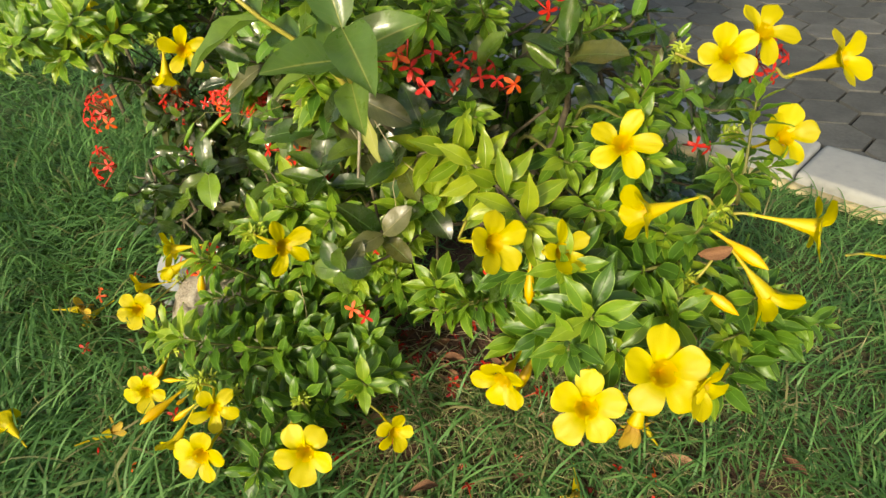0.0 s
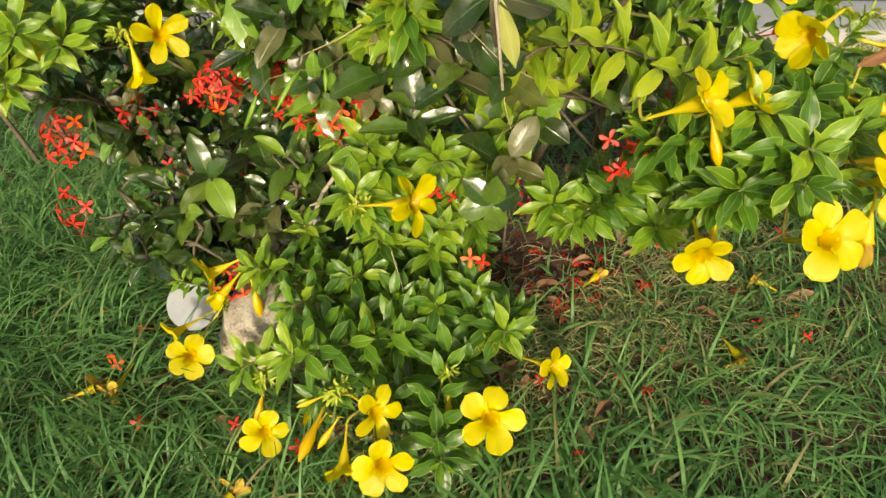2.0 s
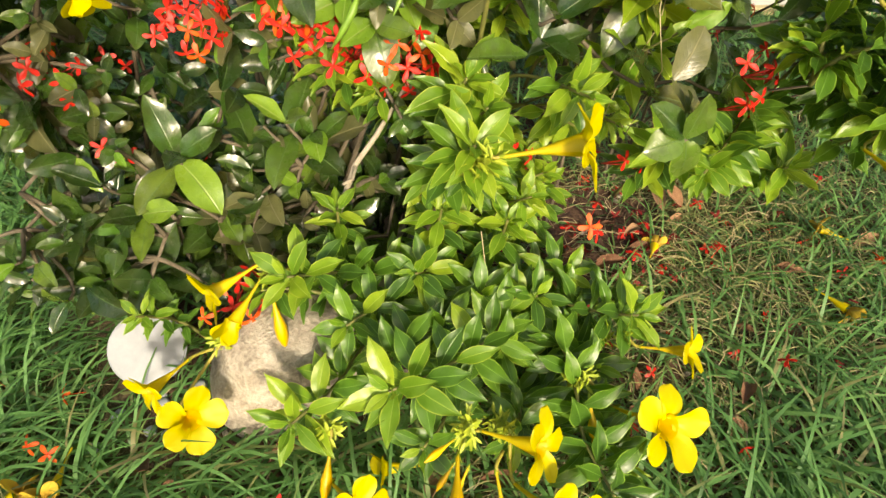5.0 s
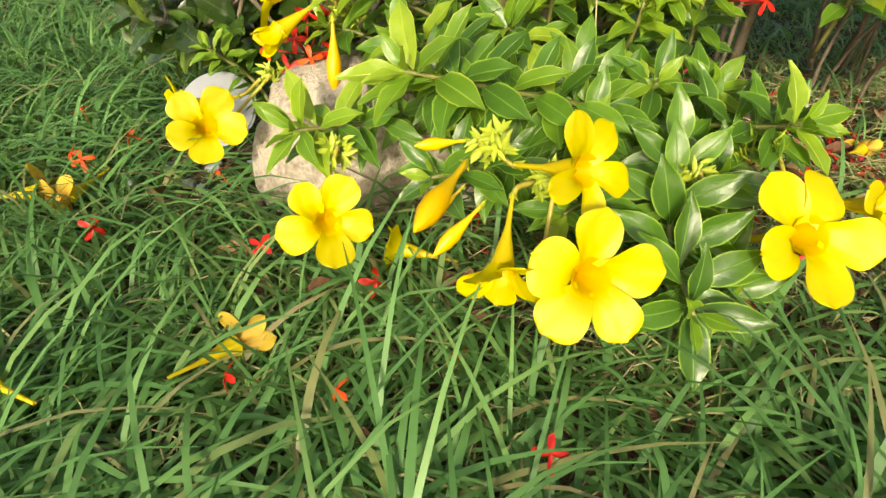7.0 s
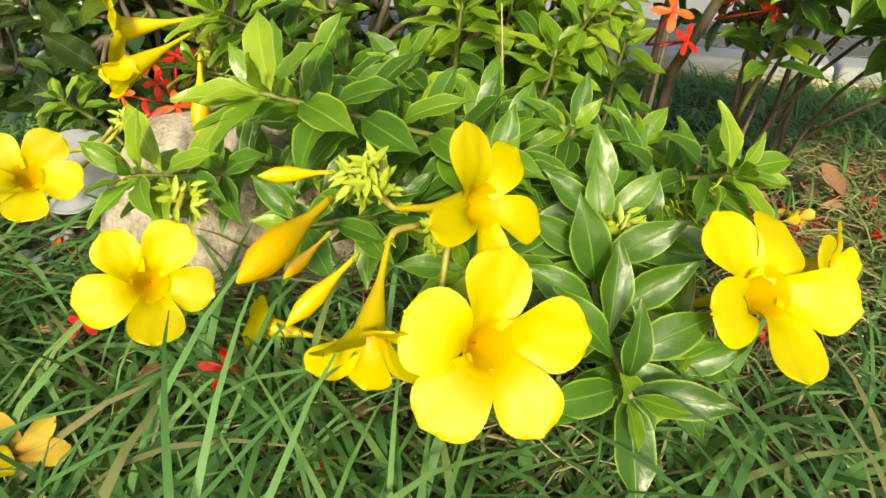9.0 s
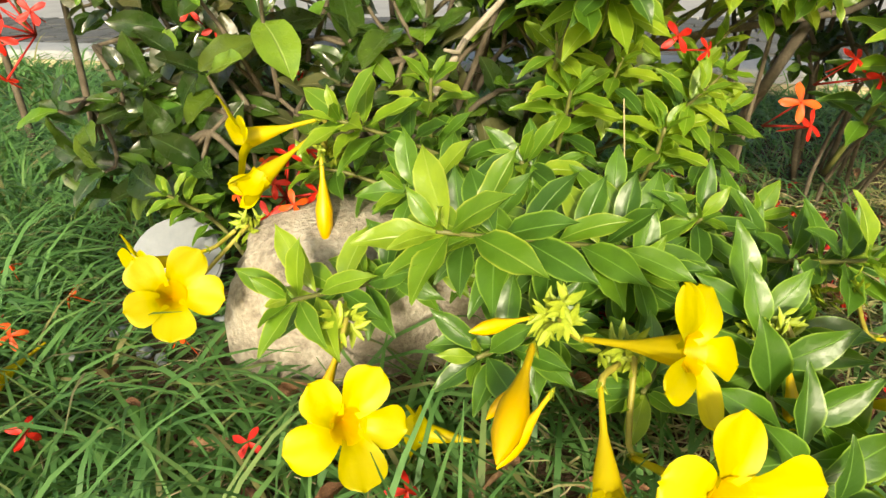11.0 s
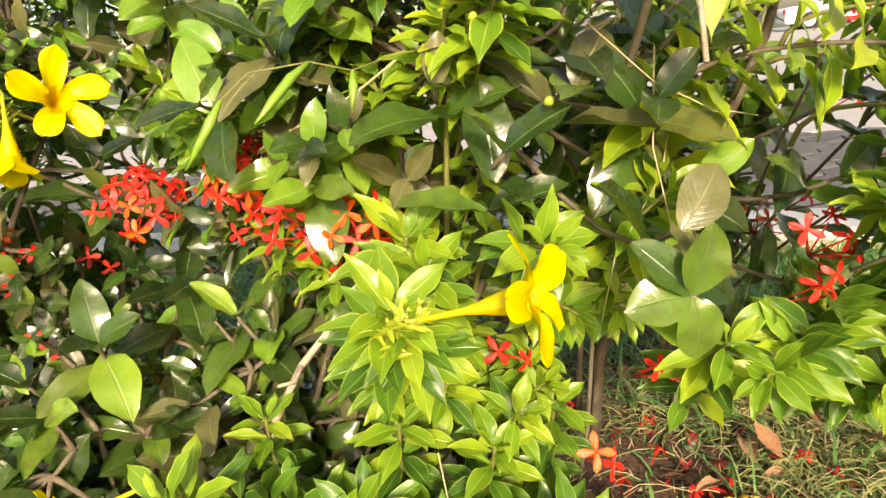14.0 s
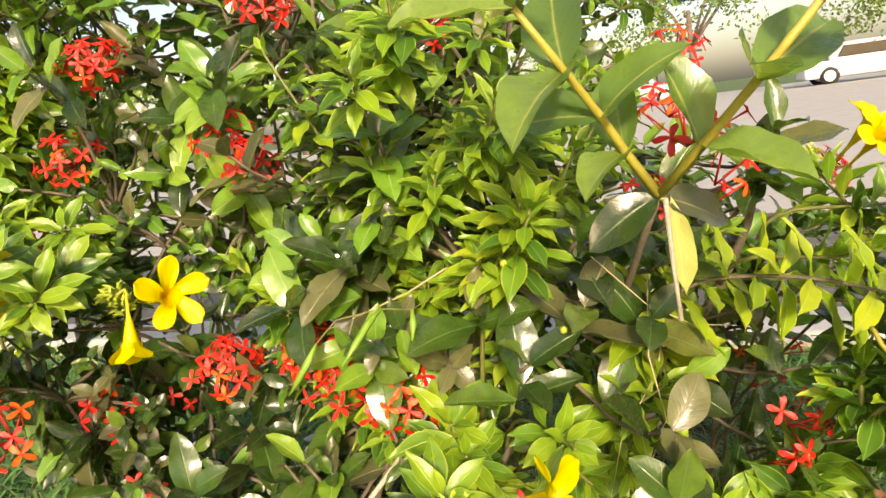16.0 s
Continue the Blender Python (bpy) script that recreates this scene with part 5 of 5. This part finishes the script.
for x, y, z in ((-.133, .606, .466), (-.128, .604, .458), (-.105, .575, .415), (-.30, .785, .425)):
    under("berry", BERRY, young.ob, young.local(axes((x, y, z), (.1, -.5, .8), UP, .0062)), "small green berry")
young.finish()

# ---- woody stems and dead sticks ----
def stick(name, points, r0, r1, mat, label, category):
    v, f = tube([Vector(p) - Vector(points[0]) for p in points], [r0 + (r1 - r0) * i / (len(points) - 1) for i in range(len(points))], 7)
    ob = tagged(new(name, mesh_data(name, v, f, mat)), label, category)
    ob.location = points[0]
    return ob


stick("woody_stem", [(.06, .80, -.01), (.07, .79, .12), (.11, .74, .26), (.160, .695, .38), (.168, .672, .435), (.164, .652, .485), (.160, .636, .515)], .0068, .0028, TWIG, "thick brown woody stem forking up through the shrub", "stem")
stick("woody_stem", [(-.02, .72, -.01), (-.01, .70, .10), (-.003, .69, .22), (.0, .70, .32)], .0024, .0016, TWIG, "slender brown woody stem rising from bare soil", "stem")
stick("woody_stem", [(-.16, .76, .15), (-.08, .74, .21), (.0, .72, .22), (.10, .72, .225), (.18, .74, .24)], .004, .003, TWIG, "bare brown branch lying across the shrub", "stem")
stick("woody_stem", [(-.26, .70, .02), (-.22, .69, .12), (-.15, .70, .20), (-.10, .70, .27)], .005, .003, TWIG, "bare brown branch leaning through the shrub", "stem")
stick("dead_stick", [(-.285, .715, .19), (-.252, .733, .226), (-.225, .733, .25), (-.195, .735, .28), (-.165, .738, .31), (-.15, .745, .33)], .0032, .0018, DEAD_WOOD, "pale dead stick leaning in the shrub", "stick")
stick("dead_stick", [(-.252, .733, .226), (-.262, .722, .218), (-.275, .715, .222)], .0026, .0012, DEAD_WOOD, "short fork of pale dead wood", "stick")
stick("dead_stick", [(-.050, .520, .510), (-.052, .514, .47), (-.056, .504, .431)], .0019, .0015, DEAD_WOOD, "pale dead twig hanging from a fork", "stick")
stick("dry_thread", [(-.19, .60, .20), (-.188, .595, .15), (-.192, .59, .10), (-.185, .585, .05)], .0005, .0004, STRAW, "thin dry vine hanging among leaves", "vine")
stick("dry_thread", [(-.30, .85, .36), (-.24, .77, .40), (-.18, .72, .43), (-.14, .68, .46)], .0010, .0008, STRAW, "thin dry vine strung across the leaves", "vine")

for pts in ([(-.02, .585, .44), (-.035, .57, .38), (-.03, .56, .33), (-.05, .57, .27)], [(.01, .60, .42), (-.02, .58, .36), (-.055, .585, .31), (-.06, .60, .25)], [(-.06, .60, .46), (-.03, .575, .42), (.0, .56, .40), (.04, .56, .39)],
            [(-.15, .60, .12), (-.17, .585, .10), (-.19, .58, .09), (-.205, .575, .06)]):
    stick("dry_thread", pts, .0005, .0004, STRAW, "fine pale thread of dry vine among leaves", "vine")


def pod(points):
    n = len(points)
    v, f = tube([Vector(p) - Vector(points[0]) for p in points], [0.0030 * math.sin(math.pi * (0.12 + 0.83 * i / (n - 1))) for i in range(n)], 6)
    ob = tagged(new("seed_pod", mesh_data("seed_pod", v, f, POD_GREEN)), "slim green seed pod hanging from a vine", "pod", "seed pods")
    ob.location = points[0]


pod([(-.279, .607, .440), (-.286, .605, .430), (-.294, .606, .419), (-.303, .610, .407)])
pod([(-.230, .608, .454), (-.242, .602, .447), (-.254, .595, .437), (-.266, .588, .427)])
pod([(-.206, .612, .447), (-.208, .607, .438), (-.212, .602, .427)])
stick("dry_thread", [(-.279, .607, .440), (-.262, .612, .452), (-.230, .608, .454), (-.206, .612, .447), (-.180, .625, .452), (-.150, .645, .455), (-.12, .66, .44)], .0005, .0005, STEM_GREEN, "thin green vine that carries green pods", "vine")

# ---- stones, lid ----
def rock(name, centre, radii, seed, mat, label, rough=0.16, detail=4):
    bm = bmesh.new()
    bmesh.ops.create_icosphere(bm, subdivisions=detail, radius=1.0)
    for v in bm.verts:
        p = v.co.copy()
        q = 1 + rough * noise.noise(p * 1.3 + Vector((seed, 0, 0))) + rough * 0.35 * noise.noise(p * 4 + Vector((0, seed, 0))) + rough * 0.12 * noise.noise(p * 13)
        p = Vector([math.copysign(abs(c) ** 0.8, c) for c in p]) * q
        v.co = Vector((p.x * radii[0], p.y * radii[1], max(p.z, -0.55) * radii[2]))
    ob = tagged(new(name, bm_data(name, bm, mat, True)), label, "stone", "stones by the shrub")
    ob.location = centre
    return ob


rock("stone", (-.372, .690, .040), (.088, .060, .086), 2.0, STONE, "rough tan stone half hidden by leaves")
rock("stone", (-.272, .688, .035), (.070, .058, .080), 5.0, STONE, "smaller tan stone under the leaves")
rock("stone", (-.16, .80, .02), (.05, .045, .05), 9.0, STONE, "grey-brown stone at the shrub's foot")

lid_bm = bmesh.new()
bmesh.ops.create_cone(lid_bm, cap_ends=True, segments=40, radius1=0.047, radius2=0.047, depth=0.006)
bmesh.ops.bevel(lid_bm, geom=[e for e in lid_bm.edges if abs(e.verts[0].co.z - e.verts[1].co.z) < 0.001], offset=0.0022, segments=3, affect="EDGES")
rim_v, rim_f = tube([(0.0465 * math.cos(a), 0.0465 * math.sin(a), 0.0) for a in [2 * math.pi * k / 40 for k in range(41)]], [0.0011] * 41, 6)
lid = tagged(new("round_lid", bm_data("round_lid", lid_bm, WHITE_LID)), "round white plastic lid, greyed for leaf shade, leaning beside the stone", "lid")
lid.matrix_basis = Matrix.Translation((-.505, .790, .052)) @ Matrix.Rotation(radians(-10), 4, "Z") @ Matrix.Rotation(radians(46), 4, "X") @ Matrix.Scale(0.86, 4)
under("rim", mesh_data("rim", rim_v, rim_f, WHITE_LID), lid)
rr = random.Random(5)
for k in range(7):
    rock("white_chip", (-.545 + rr.uniform(-.05, .08), .735 + rr.uniform(-.03, .03), .006), (.006 * rr.uniform(.6, 1.6), .006, .005), k * 3.0, WHITE_LID, "small white chip on the soil", 0.3, 2)["group"] = "white chips"

# ---- litter ----
rr = random.Random(77)


def ground_ok(x, y):
    return x * KN.x + y * KN.y < K0 - 0.06


def fallen(name, data, spots, label, category, group, z=0.012, flat=25, size=(0.02, 0.03)):
    for x, y in spots:
        ob = tagged(new(name, data[rr.randrange(len(data))]), label, category, group)
        s = rr.uniform(*size)
        ob.matrix_basis = pose(x, y, z + rr.uniform(-.004, .012), 90 + rr.uniform(-flat, flat), rr.uniform(-flat, flat), rr.uniform(0, 360)) @ Matrix.Scale(s, 4)


soil_spots = [(rr.gauss(0.06, 0.16), rr.gauss(0.66, 0.11)) for _ in range(150)]
fallen("fallen_floret", FADED + FLORETS, soil_spots, "fallen dark red floret wilting on the soil", "flower", "fallen red florets", 0.006, 55, (0.015, 0.024))
lawn_spots = [(-.371, .481), (-.464, .427), (-.40, .40), (-.30, .33), (-.05, .36), (-.62, .72), (-.58, .60), (.30, .44), (.38, .58), (.06, .40), (-.66, .86), (-.45, .55), (-.50, .70), (-.12, .44), (-.28, .57)]
fallen("fallen_floret", FLORETS + ORANGE_FLORETS, lawn_spots + [(.088, .719), (-.637, .745), (-.60, .80), (-.05, .60), (.15, .56)], "fallen red floret caught in the grass", "flower", "fallen red florets", 0.030, 60, (0.017, 0.024))
CURLED = [mesh_data("dry_leaf", v, f, DRY_LEAF, uv) for v, uv, f in (leaf_shape(0.42, 0.45, 0.9, 0.9, 0.1), leaf_shape(0.5, 0.5, 0.6, -1.2, -0.1), leaf_shape(0.36, 0.5, 1.2, 0.4, 0.15))]
for k in range(70):
    x, y = rr.gauss(-.02, .24), rr.gauss(.62, .15)
    if k < 6:
        x, y = ((-.38, .361), (-.30, .50), (-.24, .46), (.02, .41), (-.13, .43), (-.55, .68))[k]
    ob = tagged(new("dry_leaf", rr.choice(CURLED)), "curled brown dry leaf on the soil", "leaf", "fallen dry leaves")
    ob.matrix_basis = pose(x, y, .010 + rr.random() * .012, rr.uniform(-25, 25), rr.uniform(-35, 35), rr.uniform(0, 360)) @ Matrix.Scale(rr.uniform(.02, .05), 4)


caught = tagged(new("dry_leaf", CURLED[0]), "crumpled brown dry leaf caught in the allamanda", "leaf", "fallen dry leaves")
caught.matrix_basis = axes(Vector((.312, .440, .402)), (-.85, .1, -.55), (.5, -.5, .6), .036, 0.9)


def dropped_flower(x, y, z, s, old=True):
    e = tagged(new("fallen_trumpet", TRUMPET), "wilted yellow trumpet flower dropped in the grass", "flower", "fallen yellow flowers")
    e.matrix_basis = pose(x, y, z, rr.uniform(-20, 30), rr.uniform(0, 90), rr.uniform(0, 360)) @ Matrix.Scale(s, 4)
    for k in range(5):
        m = Matrix.Rotation(radians(72 * k + rr.uniform(-15, 15)), 4, "Y") @ Matrix.Translation((0, 0, .08)) @ Matrix.Rotation(radians(rr.uniform(-60, -10)), 4, "X") @ Matrix(((1, 0, 0, 0), (0, 0, 1, 0), (0, 1, 0, 0), (0, 0, 0, 1)))
        under("petal", rr.choice(OLD_PETALS if old else PETALS), e, m)


for x, y, z, s, o in ((-.658, .707, .02, .055, True), (-.630, .690, .02, .05, True), (-.460, .454, .025, .05, True), (.199, .414, .02, .045, True), (-.603, .443, .04, .055, False), (-.348, .530, .03, .045, False), (.10, .62, .02, .04, True), (.30, .52, .02, .04, True)):
    dropped_flower(x, y, z, s, o)
for k in range(60):
    x, y = rr.gauss(0.0, .25), rr.gauss(.60, .15)
    rock("pebble", (x, y, .004), (rr.uniform(.003, .008), rr.uniform(.003, .007), rr.uniform(.002, .005)), k * 1.7, STONE, "small grey-brown pebble on the soil", 0.25, 1)["group"] = "pebbles"


def thatch():
    """Dry straw and fine roots on the bare soil."""
    co, faces = [], []
    for k in range(900):
        x, y = rr.gauss(.02, .26), rr.gauss(.56, .16)
        w, long = rr.uniform(0, 6.28), rr.uniform(.02, .07)
        z = rr.uniform(.003, .016)
        pts = [Vector((x + math.cos(w + .25 * i) * long * i / 3, y + math.sin(w + .25 * i) * long * i / 3, z + .006 * math.sin(i + k))) for i in range(4)]
        v, f = tube(pts, [.0006] * 4, 3)
        faces += [tuple(q + len(co) for q in t) for t in f]
        co += v
    tagged(new("straw_litter", mesh_data("straw_litter", co, faces, STRAW)), "dry straw strewn on the soil", "straw", kind="stuff")


thatch()


# ---- far side of the road ----
def far_tree(x, y, height, spread, seed):
    rng = random.Random(seed)
    e = tagged(new("tree"), "leafy green tree beyond the road", "tree", "far trees")
    e.location = (x, y, -.1)
    v, f = tube([(0, 0, 0), (.05, 0, height * .25), (0, .08, height * .5)], [.16, .12, .07], 8)
    under("trunk", mesh_data("trunk", v, f, BARK), e)
    for k in range(5):
        w = rng.uniform(0, 6.28)
        v, f = tube([(0, 0, height * .3), (math.cos(w) * spread * .3, math.sin(w) * spread * .3, height * .5), (math.cos(w) * spread * .6, math.sin(w) * spread * .6, height * rng.uniform(.6, .8))], [.07, .05, .02], 6)
        under("limb", mesh_data("limb", v, f, BARK), e)
    co, quads = [], []
    for c in range(34):
        w, q = rng.uniform(0, 6.28), math.sqrt(rng.random())
        cc = Vector((math.cos(w) * q * spread, math.sin(w) * q * spread, height * rng.uniform(.35, .95) * (1 - .25 * q * q)))
        rad = rng.uniform(.25, .5) * spread * .55
        for k in range(70):
            d = Vector((rng.gauss(0, 1), rng.gauss(0, 1), rng.gauss(0, .8))).normalized() * rad * rng.uniform(.5, 1)
            a = Vector((rng.gauss(0, 1), rng.gauss(0, 1), rng.gauss(0, 1))).normalized() * rng.uniform(.06, .12)
            b = a.cross(Vector((rng.gauss(0, 1), rng.gauss(0, 1), rng.gauss(0, 1)))).normalized() * .05
            n = len(co)
            p = cc + d
            co += [p - a, p + b, p + a, p - b]
            quads.append((n, n + 1, n + 2, n + 3))
    tagged(under("crown", quads_data("crown", np.array([tuple(p) for p in co]), np.array(quads), FAR_GREEN, None, False), e), kind="stuff")


def parked_car(x, y, turn, paint, label):
    e = tagged(new("car"), label, "car", "parked cars")
    e.matrix_basis = pose(x, y, -.07, 0, 0, turn)
    bm = block((-2.1, -.85, .25), (2.1, .85, .85), .16, 4)
    under("body", bm_data("body", bm, paint, True), e)
    bm = block((-1.3, -.74, .8), (1.0, .74, 1.45), .2, 4)
    for v in bm.verts:
        if v.co.z > 1.2:
            v.co.x *= .72
            v.co.y *= .88
    under("cabin", bm_data("cabin", bm, paint, True), e)
    for s in (-1, 1):
        bm = block((-1.05, s * .70 - .05, .92), (.75, s * .70 + .05, 1.32), .04, 2)
        for v in bm.verts:
            if v.co.z > 1.1:
                v.co.x *= .8
        under("side_window", bm_data("side_window", bm, GLASS_DARK), e)
        lamp = under("tail_lamp", bm_data("tail_lamp", block((-2.12, s * .68 - .12, .62), (-2.0, s * .68 + .12, .78), .03, 2), LAMP_RED, True), e)
        for fx in (-1.3, 1.3):
            bm = bmesh.new()
            bmesh.ops.create_cone(bm, cap_ends=True, segments=28, radius1=.32, radius2=.32, depth=.2)
            bmesh.ops.bevel(bm, geom=[q for q in bm.edges if abs(q.verts[0].co.z - q.verts[1].co.z) < .01], offset=.03, segments=2, affect="EDGES")
            wheel = under("tyre", bm_data("tyre", bm, RUBBER, True), e, pose(fx, s * .78, .32, 90, 0, 0))
            bm = bmesh.new()
            bmesh.ops.create_cone(bm, cap_ends=True, segments=24, radius1=.21, radius2=.19, depth=.215)
            under("rim", bm_data("rim", bm, ALLOY), wheel)
    for lo, hi in (((1.0, -.62, .9), (1.06, .62, 1.3)), ((-1.36, -.62, .92), (-1.3, .62, 1.3))):
        under("window", bm_data("window", block(lo, hi, .02, 2), GLASS_DARK), e)


parked_car(22.5, 17.4, -38, CAR_PAINT, "white saloon car parked across the road")
parked_car(16.5, 23.0, -38, CAR_SILVER, "silver car parked across the road")
parked_car(27.0, 13.5, -38, CAR_PAINT, "white car parked further along the road")
for x, y, h, s, k in ((-2.5, 17, 4.5, 2.2, 1), (2.0, 16, 5, 2.4, 2), (6.5, 15.5, 5, 2.5, 3), (11.5, 13.5, 5.5, 2.6, 4), (16, 11, 5, 2.5, 5), (-8, 14, 5, 2.6, 6), (-12, 9, 5, 2.6, 7), (21, 9, 6, 3, 8), (-5.0, 19.5, 6, 3, 9), (4.5, 20, 6.5, 3, 10)):
    far_tree(x * 1.45, y * 1.45, h * 1.2, s * 1.3, k)
